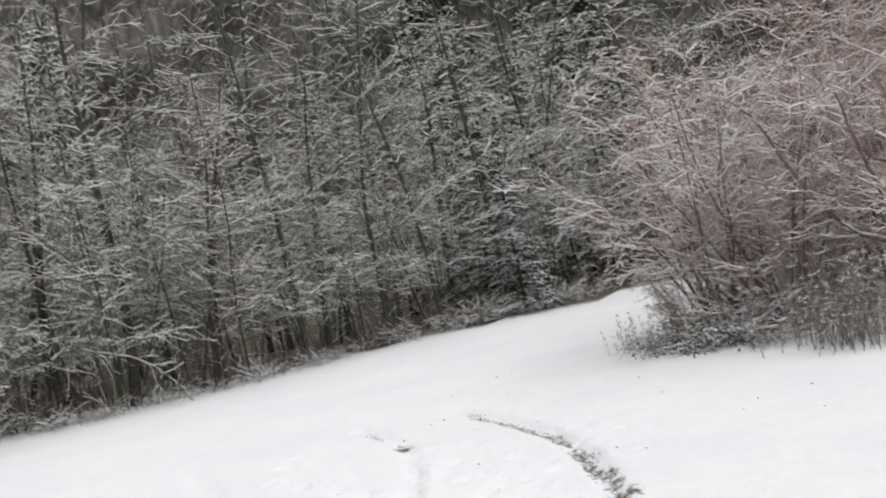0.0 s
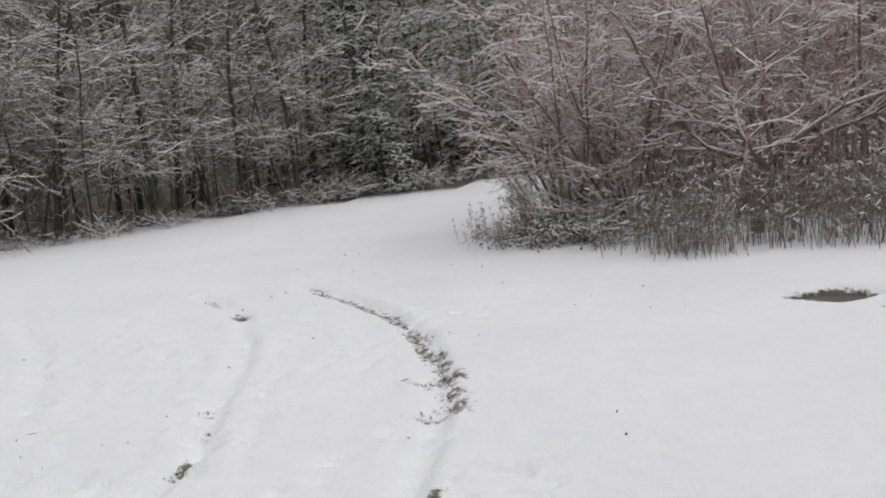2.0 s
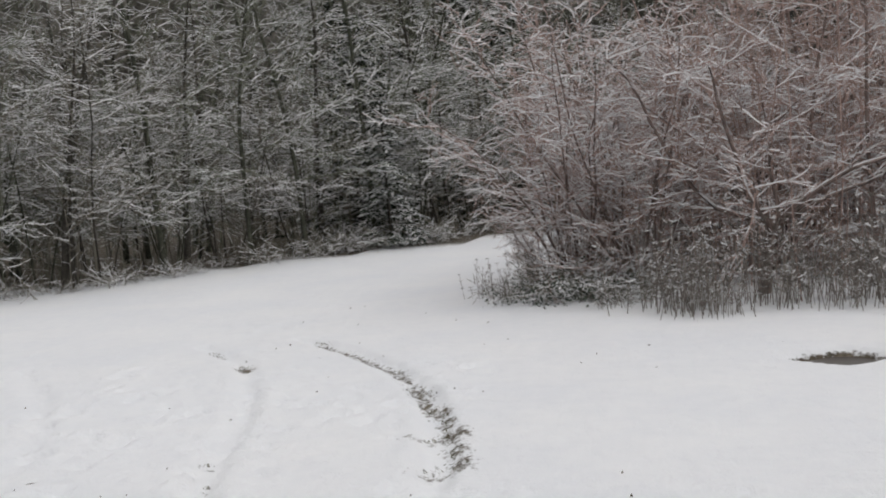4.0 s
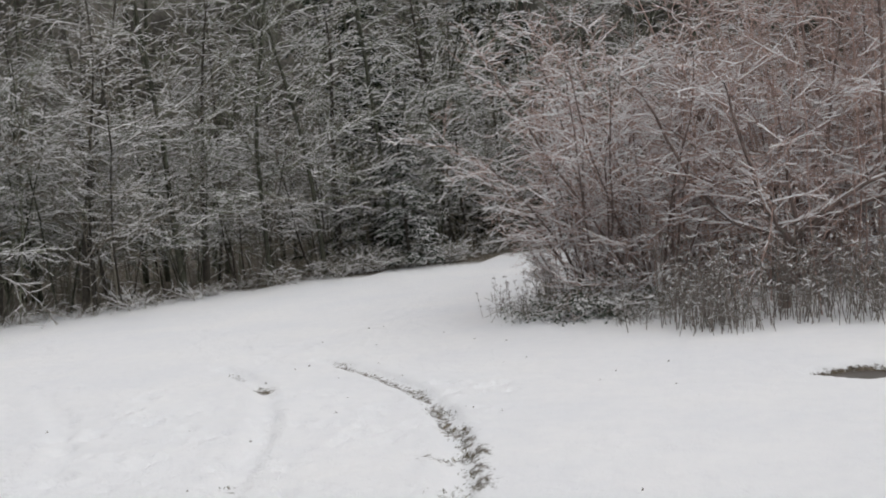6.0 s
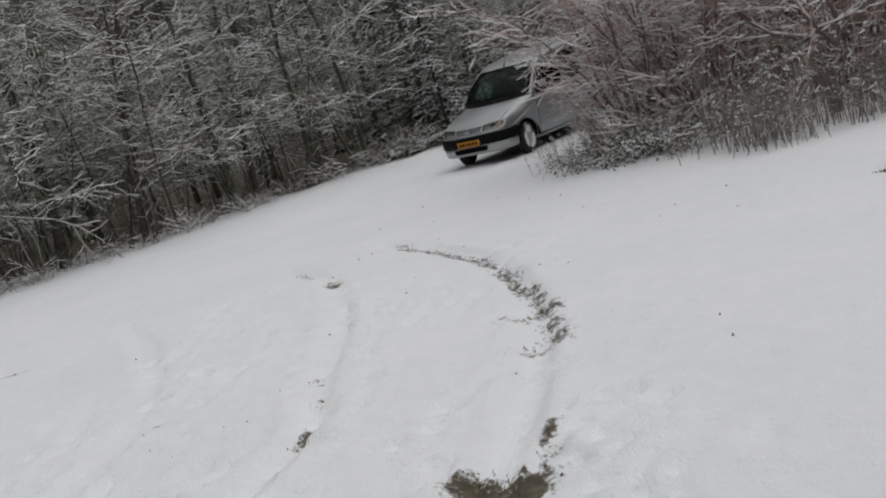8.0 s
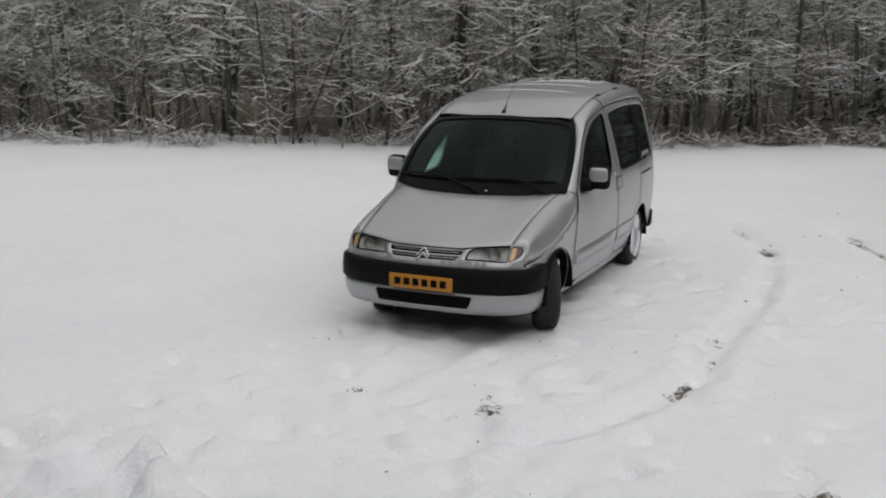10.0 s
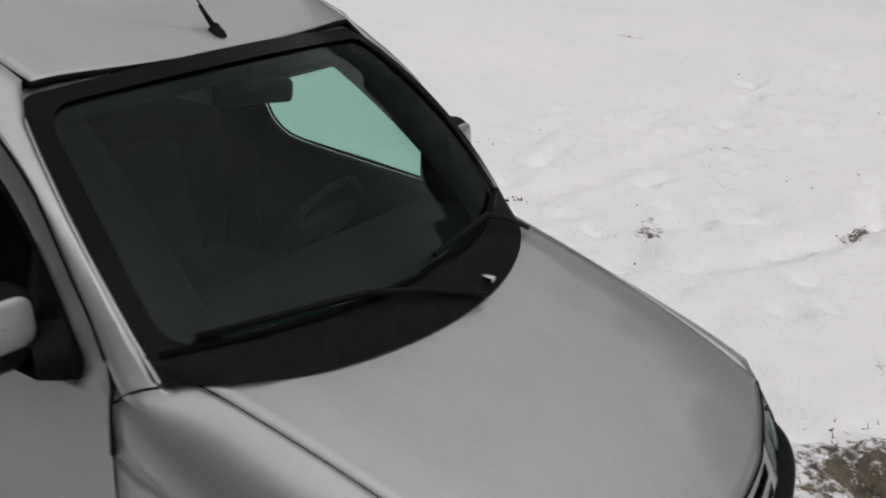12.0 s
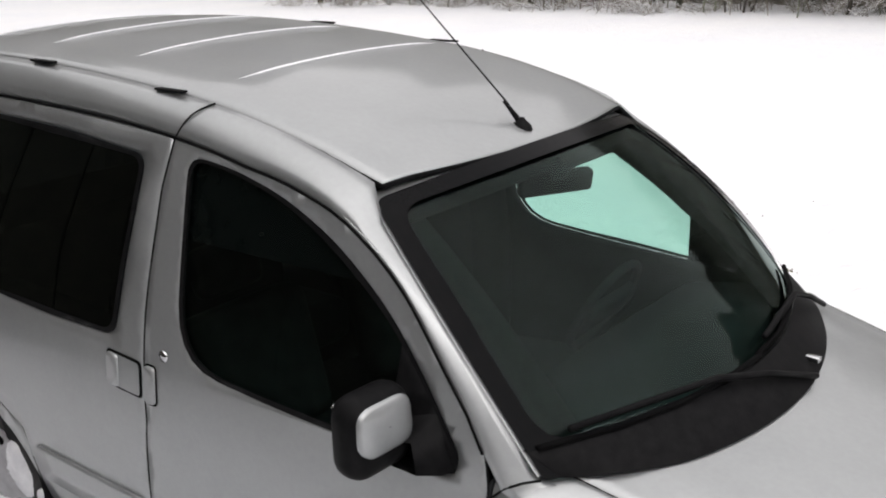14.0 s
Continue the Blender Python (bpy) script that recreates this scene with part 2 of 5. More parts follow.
def panel(outline, to3d, holes=(), step=0.06, flip=False):
    """A curved sheet: a flat outline with holes, filled with a grid and bent by to3d."""
    loops = [dense(p, step) for p in (outline, *holes)]
    pts, edges = [], []
    for lp in loops:
        k = len(pts)
        pts += lp
        edges += [(k + i, k + (i + 1) % len(lp)) for i in range(len(lp))]
    xs, ys = [p[0] for p in outline], [p[1] for p in outline]
    for i in range(1, int((max(xs) - min(xs)) / step) + 1):
        for j in range(1, int((max(ys) - min(ys)) / step) + 1):
            p = (min(xs) + i * step + (j % 2) * step * 0.3, min(ys) + j * step)
            if inside(p, outline) and not any(inside(p, h) for h in holes):
                if min((p[0] - q[0]) ** 2 + (p[1] - q[1]) ** 2 for q in pts[:sum(map(len, loops))]) > (step * 0.4) ** 2:
                    pts.append(p)
    vs, _, fs, *_ = delaunay_2d_cdt([Vector(p) for p in pts], edges, [], 0, 1e-5)
    keep = []
    for f in fs:
        c = sum((vs[i] for i in f), Vector((0, 0))) / 3
        if inside(c, outline) and not any(inside(c, h) for h in holes):
            keep.append(tuple(reversed(f)) if flip else tuple(f))
    return [to3d(v.x, v.y) for v in vs], keep


def curve(knots, x):
    xs, ys = zip(*knots)
    return float(np.interp(x, xs, ys))


def smoothcurve(knots):
    """A smooth function through knots (cubic, no overshoot to speak of)."""
    xs, ys = np.array([k[0] for k in knots], float), np.array([k[1] for k in knots], float)
    m = np.gradient(ys, xs)

    def f(x):
        x = min(max(x, xs[0]), xs[-1])
        i = min(int(np.searchsorted(xs, x, "right")) - 1, len(xs) - 2)
        h = xs[i + 1] - xs[i]
        t = (x - xs[i]) / h
        return float((2 * t**3 - 3 * t * t + 1) * ys[i] + (t**3 - 2 * t * t + t) * h * m[i] + (3 * t * t - 2 * t**3) * ys[i + 1] + (t**3 - t * t) * h * m[i + 1])
    return f


# ---- ground: one snow sheet out to the horizon, with wheel ruts, trodden spots and bare patches ----
OUTER_RUT = [(-5.3, 12.25), (-5.0, 12.0), (-4.2, 11.2), (-3.35, 10.2), (-2.84, 9.3), (-2.53, 8.5), (-2.26, 7.75), (-2.04, 6.9), (-1.92, 6.3), (-1.80, 5.2), (-1.82, 4.6), (-2.1, 3.6), (-2.7, 2.6)]
INNER_RUT = [(-6.5, 11.75), (-6.1, 11.4), (-5.3, 10.5), (-4.7, 9.3), (-4.2, 8.1), (-3.85, 6.9), (-3.6, 6.3), (-3.43, 5.7), (-3.4, 5.2), (-3.55, 4.3)]
OLD_RUT = [(-8.2, 10.4), (-6.9, 9.0), (-5.9, 7.6), (-5.3, 6.3), (-5.0, 5.0), (-4.9, 4.0)]
FAR_RUT = [(-4.6, 20.5), (-5.5, 17.0), (-5.9, 14.5), (-6.2, 12.0)]
# bare ground: place, half length, half width, bearing, strength
BARE = [(-4.92, 11.93, 0.24, 0.08, -45, 0.92), (-3.35, 10.15, 0.30, 0.10, -55, 0.66), (-2.84, 9.25, 0.30, 0.13, -50, 0.72),
        (-2.44, 8.5, 0.32, 0.13, -58, 0.66), (-2.12, 7.75, 0.28, 0.15, -62, 0.73), (-2.35, 7.6, 0.25, 0.10, 12, 0.50), (-1.86, 6.95, 0.27, 0.13, -72, 0.72), (-2.05, 6.8, 0.2, 0.15, 10, 0.48), (-1.98, 7.32, 0.26, 0.13, -66, 0.66), (-2.28, 8.12, 0.24, 0.12, -62, 0.64),
        (-1.59, 5.2, 0.22, 0.07, -88, 0.85), (-1.60, 4.45, 0.34, 0.17, -100, 1.1), (-1.76, 4.15, 0.30, 0.24, -110, 1.1), (-1.75, 3.45, 0.48, 0.34, -115, 0.92), (-1.85, 4.62, 0.28, 0.15, -25, 1.1), (-2.05, 4.35, 0.3, 0.12, 30, 0.8), (-1.35, 4.25, 0.15, 0.12, 20, 0.6),
        (-5.30, 10.48, 0.22, 0.12, -50, 0.88), (-6.05, 11.3, 0.35, 0.06, -42, 0.58), (-3.44, 5.72, 0.26, 0.055, -75, 0.82), (-3.60, 6.4, 0.10, 0.04, -70, 0.52), (-3.86, 6.9, 0.10, 0.07, -70, 0.48),
        (-4.05, 4.5, 0.20, 0.12, -40, 0.62), (-8.87, 9.12, 0.20, 0.05, 20, 0.75), (-4.94, 4.17, 0.07, 0.05, 0, 0.75), (-5.07, 6.41, 0.06, 0.05, 0, 0.72), (-1.55, 4.95, 0.10, 0.10, 0, 0.65)]
PUDDLE_AT = (1.08, 10.48)


def near_line(px, py, line):
    """Distance of each point to a polyline."""
    best = np.full(px.shape, 1e9)
    for (x0, y0), (x1, y1) in zip(line, line[1:]):
        dx, dy = x1 - x0, y1 - y0
        t = np.clip(((px - x0) * dx + (py - y0) * dy) / (dx * dx + dy * dy), 0, 1)
        best = np.minimum(best, np.hypot(px - x0 - t * dx, py - y0 - t * dy))
    return best


def wave(px, py, scale, seed):
    """Soft random relief: a sum of sines in random directions."""
    rng = np.random.RandomState(seed)
    out = np.zeros(px.shape)
    for _ in range(14):
        a, f, ph = rng.uniform(0, 6.3), rng.uniform(0.5, 1.8) / scale, rng.uniform(0, 6.3)
        out += np.sin(2 * math.pi * f * (px * math.cos(a) + py * math.sin(a)) + ph)
    return out / 14**0.5


def puddle_shape(x, y):
    """Below 1 inside the puddle."""
    return ((x - PUDDLE_AT[0]) / 0.42) ** 2 + ((y - PUDDLE_AT[1] - 0.05 * (x - PUDDLE_AT[0])) / (0.27 + 0.05 * np.sin(7 * x))) ** 2


def build_ground():
    def axis(a, b, step, far):
        mid = list(np.arange(a, b + 1e-6, step))
        lo, hi, d = [a], [b], step
        while hi[-1] < far:
            d *= 1.18
            hi.append(hi[-1] + d)
            lo.append(lo[-1] - d)
        return np.array(lo[:0:-1] + mid + hi[1:])
    xs, ys = axis(-9.5, 3.0, 0.055, 600), axis(-0.6, 13.6, 0.06, 600)
    px, py = np.meshgrid(xs, ys)
    near = np.exp(-np.maximum(0, np.hypot(px + 3, py - 8) - 9) / 8)
    z = 0.014 * wave(px, py, 6.0, 1) + near * (0.0022 * wave(px, py, 0.9, 2) + 0.0016 * wave(px, py, 0.32, 3))
    for line, depth, width in ((OUTER_RUT, 0.07, 0.13), (INNER_RUT, 0.052, 0.12), (OLD_RUT, 0.036, 0.13), (FAR_RUT, 0.012, 0.14)):
        d = near_line(px, py, line)
        z += -depth * np.exp(-(d / width) ** 4) + depth * 0.28 * np.exp(-((d - width * 1.7) / 0.07) ** 2) * (0.6 + 0.4 * wave(px, py, 0.4, 5))
    # churned snow inside the circle and along the near track
    rng = np.random.RandomState(7)
    spots = [(rng.uniform(-6.5, -3.2), rng.uniform(3.4, 9.5), rng.uniform(0.03, 0.11), rng.uniform(-0.04, 0.025)) for _ in range(230)]
    spots += [(-1.15 + rng.normal(0, 0.22), 4.6 + 0.9 * rng.uniform(-1, 1.2), rng.uniform(0.05, 0.09), rng.uniform(-0.045, -0.015)) for _ in range(42)]
    spots += [(-1.9 + rng.normal(0, 0.35), rng.uniform(3.2, 7.5), rng.uniform(0.04, 0.10), rng.uniform(-0.03, 0.03)) for _ in range(60)]
    spots += [(rng.uniform(-6.5, -2.6), rng.uniform(1.6, 4.4), rng.uniform(0.05, 0.14), rng.uniform(-0.04, 0.04)) for _ in range(160)]
    spots += [(rng.uniform(-7.5, -2.0), rng.uniform(-0.4, 2.6), rng.uniform(0.04, 0.15), rng.uniform(-0.07, 0.08)) for _ in range(420)]
    spots += [(rng.uniform(-6.8, -2.2), rng.uniform(4.6, 10.5), rng.uniform(0.07, 0.13), rng.uniform(-0.05, -0.02)) for _ in range(90)]
    spots += [(rng.uniform(-3.2, 1.2), rng.uniform(2.6, 6.5), rng.uniform(0.06, 0.12), rng.uniform(-0.045, 0.02)) for _ in range(70)]
    for sx, sy, r, h in spots:
        i0, i1 = np.searchsorted(xs, (sx - 3 * r, sx + 3 * r))
        j0, j1 = np.searchsorted(ys, (sy - 3 * r, sy + 3 * r))
        q = np.hypot(px[j0:j1, i0:i1] - sx, py[j0:j1, i0:i1] - sy) / r
        z[j0:j1, i0:i1] += 1.45 * (h * np.exp(-q * q) - 0.35 * h * np.exp(-((q - 1.5) / 0.5) ** 2))
    churn = np.exp(-np.maximum(0, np.hypot((px + 4.2) / 2.6, (py - 5.5) / 4.5) - 0.8) * 4)
    z += churn * 0.006 * wave(px, py, 0.22, 9) * np.clip(wave(px, py, 1.6, 10), 0, 1.5)
    bare = np.zeros(px.shape)
    for bx, by, ln, wd, deg, k in BARE:
        c, s = math.cos(radians(deg)), math.sin(radians(deg))
        u, w = ((px - bx) * c + (py - by) * s) / ln, (-(px - bx) * s + (py - by) * c) / wd
        g = np.exp(-(np.abs(u) ** 2.5) - np.abs(w) ** 2.5)
        bare = np.maximum(bare, k * g)
        z -= 0.02 * g * min(k, 1.0)
    worn = near_line(px, py, OUTER_RUT[1:6])
    bare = np.maximum(bare, 0.60 * np.exp(-((worn / 0.10) ** 4)) * np.clip((py - 6.3) * 3, 0, 1))
    # earth colour spread under trees and thicket, painting in the shade on the snow
    edge = near_line(px, py, [(-40, -4), (-22.9, 12.5), (-16.4, 18.2), (-12.4, 23.6), (-8.4, 28.4), (-1.9, 38), (7, 52)])
    deep = np.clip(1 - edge / 60, 0, 1) * (py - 0.8 * px > 31)
    bare = np.maximum(bare, 0.85 * np.minimum(1, deep * 4))
    bare = np.maximum(bare, 0.62 * np.clip((py - 15.6) / 1.5, 0, 1) * (px > -1.5 + 0.35 * (py - 16)) * (py < 34))
    # the puddle's hollow
    pd = puddle_shape(px, py)
    z -= 0.15 * np.exp(-np.clip(pd, 0, 40) ** 4 * 0.4)
    bare = np.maximum(bare, 1.1 * np.exp(-np.clip(pd / 1.32, 0, 40) ** 8))
    nx, ny = len(xs), len(ys)
    verts = np.stack([px.ravel(), py.ravel(), z.ravel()], 1)
    a = (np.arange(ny - 1)[:, None] * nx + np.arange(nx - 1)[None, :]).ravel()
    me = bpy.data.meshes.new("ground")
    me.from_pydata(verts.tolist(), [], np.stack([a, a + 1, a + nx + 1, a + nx], 1).tolist())
    me.polygons.foreach_set("use_smooth", [True] * len(me.polygons))
    me.attributes.new("bare", "FLOAT", "POINT").data.foreach_set("value", bare.ravel().astype(np.float32))
    me.materials.append(SNOW)
    g = tagged(new("ground", me), "trodden white snow with curved wheel ruts and bare patches", "ground", kind="structure")
    ring = [(PUDDLE_AT[0] + 0.62 * math.cos(a), PUDDLE_AT[1] + 0.50 * math.sin(a), -0.085) for a in np.linspace(0, 2 * math.pi, 40, endpoint=False)]
    tagged(part("puddle", (ring, [tuple(range(40))]), PUDDLE), "brown meltwater puddle in the snow", "puddle", kind="structure")
    return g


build_ground()


def build_litter():
    """Tufts of grass on the bare spots, and small dark clods and leaves on the snow."""
    rng = random.Random(21)
    vs, fs = [], []
    for bx, by, ln, wd, deg, k in BARE:
        c, s = math.cos(radians(deg)), math.sin(radians(deg))
        for _ in range(int(90 * ln * max(wd, 0.08) * 15 * k) + 5):
            u, w = rng.gauss(0, 0.42) * ln, rng.gauss(0, 0.5) * wd
            x, y = bx + u * c - w * s, by + u * s + w * c
            a, h, t = rng.uniform(0, 6.283), rng.uniform(0.004, 0.026), rng.uniform(0.003, 0.008)
            dx, dy, q = math.cos(a), math.sin(a), rng.uniform(0.2, 1.4) * 0.03
            n = len(vs)
            vs += [(x - dy * t, y + dx * t, -0.035), (x + dy * t, y - dx * t, -0.035), (x + dx * t, y + dy * t, -0.03), (x + dx * q, y + dy * q, h - 0.03)]
            fs += [(n, n + 1, n + 3), (n + 1, n + 2, n + 3), (n + 2, n, n + 3)]
    tagged(part("grass", (vs, fs), GRASS, smooth=False), "flattened wet grass showing through the snow", "grass", kind="stuff")
    vs, fs = [], []
    for k in range(90):
        if k >= 75:
            x, y = rng.gauss(-3.8, 0.7), rng.gauss(4.5, 0.7)
        elif rng.random() < 0.6:
            x, y = rng.uniform(-7.5, -0.6), rng.uniform(3.3, 12.5)
        else:
            x, y = rng.uniform(-9.0, 3.0), rng.uniform(9.0, 15.0)
        r = rng.uniform(0.004, 0.014) * (0.55 if k >= 75 else 1.0)
        n = len(vs)
        for k in range(5):
            a = 2 * math.pi * k / 5 + rng.uniform(-0.4, 0.4)
            vs.append((x + r * math.cos(a) * rng.uniform(0.6, 1.4), y + r * math.sin(a) * rng.uniform(0.5, 1.2), 0.0))
        vs.append((x + r * 0.4, y, 0.014 * rng.uniform(0.4, 1.6)))
        fs += [(n + k, n + (k + 1) % 5, n + 5) for k in range(5)]
    tagged(part("clod", (vs, fs), SOIL, smooth=False), "small dark clods and leaves scattered on the snow", "debris", kind="stuff")


build_litter()


def build_thrown_snow():
    """Lumps of thrown snow along the near turn of the track."""
    rng = random.Random(33)
    shapes = []
    for _ in range(200):
        x = rng.uniform(-7.0, -2.2)
        y = 1.3 - 0.35 * (x + 4.2) * (x > -4.2) + rng.gauss(-0.5, 0.55)
        r = rng.uniform(0.006, 0.045) * rng.random() + 0.006
        lump = [(x + v[0] * r * (1 + 0.45 * math.sin(4 * v[1] + 9 * x)), y + v[1] * r * (1 + 0.3 * math.sin(7 * v[0] + y)), v[2] * r * 0.6) for v in LUMP[0]]
        shapes.append((lump, LUMP[1]))
    # a loose bank flung out along the van's last turn
    for _ in range(420):
        x, y = rng.uniform(-6.0, -3.1), rng.gauss(0.72, 0.14)
        r = 0.010 + 0.055 * rng.random() ** 2
        lump = [(x + v[0] * r * (1 + 0.4 * math.sin(5 * v[1] + 9 * x)), y + v[1] * r * (1 + 0.35 * math.sin(6 * v[0] + 7 * y)), v[2] * r * 0.45 + 0.004) for v in LUMP[0]]
        shapes.append((lump, LUMP[1]))
    tagged(part("snow_lump", join(*shapes), PACKED), "loose lumps of thrown snow beside the track", "snow", kind="stuff")


LUMP = loft([[(math.sin(math.pi * i / 4) * math.cos(2 * math.pi * k / 6), math.sin(math.pi * i / 4) * math.sin(2 * math.pi * k / 6), -math.cos(math.pi * i / 4)) for k in range(6)] for i in range(5)], True)
build_thrown_snow()


def build_wall():
    """Adds an unseen plain timber wall behind the camera, to darken the van's side."""
    boards = []
    for k in range(40):
        x = -9.6 + k * 0.4
        boards.append(block(x + 0.004, x + 0.396, -3.1, -3.0, -0.1, 4.6, 0.008, 1))
    wall = part("shading_wall", block(-9.7, 6.5, -3.3, -3.1, -0.2, 4.6, 0.01, 1), BARK, smooth=False)
    tagged(wall, "unseen dark timber wall, added to darken the van's reflections", "wall", kind="structure")
    for shape in boards:
        part("plank", shape, BARK, wall, smooth=False)


build_wall()


# ---- the van: x ahead, y to its left, z up, origin on the ground between the axles ----
girth = smoothcurve([(0.20, 0.775), (0.36, 0.825), (0.60, 0.858), (0.86, 0.868), (1.05, 0.852), (1.22, 0.822), (1.45, 0.765), (1.72, 0.69)])
taper = smoothcurve([(-2.0, 0.955), (-1.6, 0.985), (-0.9, 1.0), (0.1, 1.0), (0.5, 0.985), (0.9, 0.955), (1.35, 0.95), (1.7, 0.91), (2.0, 0.835)])
crest = smoothcurve([(0.95, 1.085), (1.2, 1.042), (1.5, 0.968), (1.75, 0.892), (1.95, 0.825), (2.10, 0.765), (2.25, 0.69)])
spine = smoothcurve([(0.51, 1.610), (0.43, 1.642), (0.30, 1.692), (0.10, 1.748), (-0.15, 1.795), (-0.40, 1.820), (-0.80, 1.848), (-1.2, 1.860), (-1.6, 1.850), (-1.95, 1.80)][::-1])
NOSE_X = 2.118


def side(x, z, out=0.0):
    return (x, girth(z) * taper(x) + out, z)


def bonnet_z(x, y):
    """Height of the bonnet's sheet, rolling down to its front lip."""
    front = nose(y, lip(y))[0]
    t = max(0.0, min(1.0, (x - front + 0.45) / 0.45))
    return crest(x + 0.36 * y * y) + (lip(y) - crest(front + 0.36 * y * y)) * t * t


def wing_end(a):
    """Where the wing's shoulder meets the face of the nose."""
    x = 1.9
    for _ in range(20):
        q = wing_at(x, a)
        x = 0.5 * x + 0.5 * nose(q.y, q.z)[0]
    return wing_at(x, a)


def lip(y):
    return curve([(0.0, 0.733), (0.28, 0.731), (0.385, 0.746), (0.635, 0.762), (0.78, 0.762)], abs(y))


def wing_at(x, a):
    """The wing's shoulder, from the bonnet's edge (a = 0) round to the side (a = 1); squarer towards the lamps."""
    zs = curve([(0.885, 0.87), (1.1, 0.815), (1.4, 0.73), (1.70, 0.635), (1.92, 0.61)], x)
    yb = bonnet_edge(x)
    zb = bonnet_z(x, yb) if x > 1.05 else bonnet_z(1.05, bonnet_edge(1.05)) + (1.05 - x) * 0.05
    ys = girth(zs) * taper(x)
    b = max(0.0, min(1.0, (x - 1.4) / 0.5), 0.85 - (x - 0.889) / 0.26)
    c, line = 1 - 0.5 * b - 0.28 * max(0.0, min(1.0, (1.03 - x) / 0.13)), 0.25 * (1 - b)
    round_y = (1 - line) * math.sin(a * math.pi / 2) ** c + line * a
    round_z = (1 - line) * max(0.0, math.cos(a * math.pi / 2)) ** c + line * (1 - a)
    return Vector((x, yb + 0.0015 + (ys - yb - 0.0015) * round_y, zs + (zb - zs) * round_z))


def bonnet_edge(x):
    return 0.70 - 0.068 * (x - 1.05) / 0.87


def nose(y, z, out=0.0):
    return (NOSE_X - 0.27 * y * y - 0.25 * y**6 + out - 0.70 * max(0.0, z - 0.655), y, z)


def roof_z(x, y):
    a = abs(y)
    return spine(x) - 0.085 * y * y - 0.012 * (max(0.0, a - 0.5) / 0.13) ** 2


def screen(u, s, out=0.0):
    """Windscreen sheet: u from -1 (right) to 1 (left), s from 0 (cowl) to 1 (roof)."""
    yb, yt = 0.768 * u, 0.648 * u
    b = Vector((1.245 - 0.445 * yb * yb, yb, 1.045 - 0.01 * yb * yb))
    t = Vector((0.505 - 0.22 * yt * yt, yt, 1.612 - 0.115 * yt * yt))
    p = b.lerp(t, s)
    p.y += 0.042 * u**3 * 4 * s * (1 - s)
    n = Vector((0.60, 0.0, 0.80))
    return tuple(p + n * (0.035 * 4 * s * (1 - s) + out))


def build_wheel(name, van, x, y):
    w = new(name)
    w.parent, w.location = van, (x, y, 0.295)
    s = 1 if y > 0 else -1
    tyre = spin([(0.185, -0.08), (0.20, -0.088), (0.262, -0.092), (0.287, -0.075), (0.294, -0.04), (0.295, 0.0), (0.294, 0.04), (0.287, 0.075), (0.262, 0.092), (0.20, 0.088), (0.185, 0.08)])
    ty = part("tyre", tyre, RUBBER, w)
    blocks = []
    for k in range(44):
        for row in (-0.045, 0.0, 0.045):
            blocks.append(moved(block(-0.012, 0.012, row - 0.016, row + 0.016, 0.290, 0.300, 0), pose(0, 0, 0, 0, (k + (0.5 if row else 0)) * 360 / 44, 0)))
    part("tread", join(*blocks), RUBBER, ty, smooth=False)
    cover = spin([(0.192, 0.070), (0.196, 0.082), (0.186, 0.090), (0.150, 0.084), (0.10, 0.094), (0.05, 0.100), (0.02, 0.102), (0.001, 0.102)], 40)
    if s < 0:
        cover = mirrored(cover)
    rim = part("rim", cover, RIM, w, "dull silver wheel cover flecked with snow")
    for k in range(9):
        a = 2 * math.pi * k / 9
        hole = spin([(0.020, 0.0), (0.018, 0.006), (0.001, 0.006)], 12)
        part("vent_hole", moved(hole if s > 0 else mirrored(hole), Matrix.Translation((0.14 * math.cos(a), s * 0.083, 0.14 * math.sin(a)))), SEAM, rim)
    for k in range(7):
        a = 2 * math.pi * k / 7 + 0.4
        r = 0.16 + 0.05 * (k % 3)
        lump = [(v[0] * 0.035, v[1] * 0.012, v[2] * 0.022) for v in BALL[0]], BALL[1]
        part("snow_lump", moved(lump, Matrix.Translation((r * math.cos(a), s * 0.088, r * math.sin(a)))), PACKED, rim, "packed snow")
    rng = random.Random(int(60 + 10 * x + y))
    for turn0, turn1, inner in ((0.2, 2.3, 0.06), (2.7, 4.3, 0.09), (4.6, 6.0, 0.04)):
        sheet = []
        for k in range(15):
            a = turn0 + (turn1 - turn0) * k / 14
            e = math.sin(math.pi * k / 14) ** 0.5
            r0, r1 = 0.15 + (inner - 0.15) * e + rng.uniform(-0.01, 0.01), 0.17 + 0.065 * e + rng.uniform(-0.012, 0.012)
            sheet.append([((r0 + (r1 - r0) * f) * math.cos(a), s * (0.088 + (0.018 + rng.uniform(-0.004, 0.004)) * math.sin(math.pi * f) * e), (r0 + (r1 - r0) * f) * math.sin(a)) for f in (0, 0.2, 0.4, 0.6, 0.8, 1.0)])
        part("packed_snow", sheet and loft(sheet), PACKED, rim, "snow packed on the wheel cover")
    part("hub", moved(spin([(0.18, -0.05), (0.06, -0.06), (0.05, 0.05), (0.001, 0.05)], 20), Matrix.Identity(4)), BLACK, w)
    return w


def ball(n=8, m=6):
    rows = [[(math.sin(math.pi * i / m) * math.cos(2 * math.pi * k / n), math.sin(math.pi * i / m) * math.sin(2 * math.pi * k / n), -math.cos(math.pi * i / m)) for k in range(n)] for i in range(m + 1)]
    return loft(rows, True)


BALL = ball()
ARCH_F, ARCH_R, ARCH_RADIUS = (1.347, 0.30), (-1.347, 0.30), 0.345


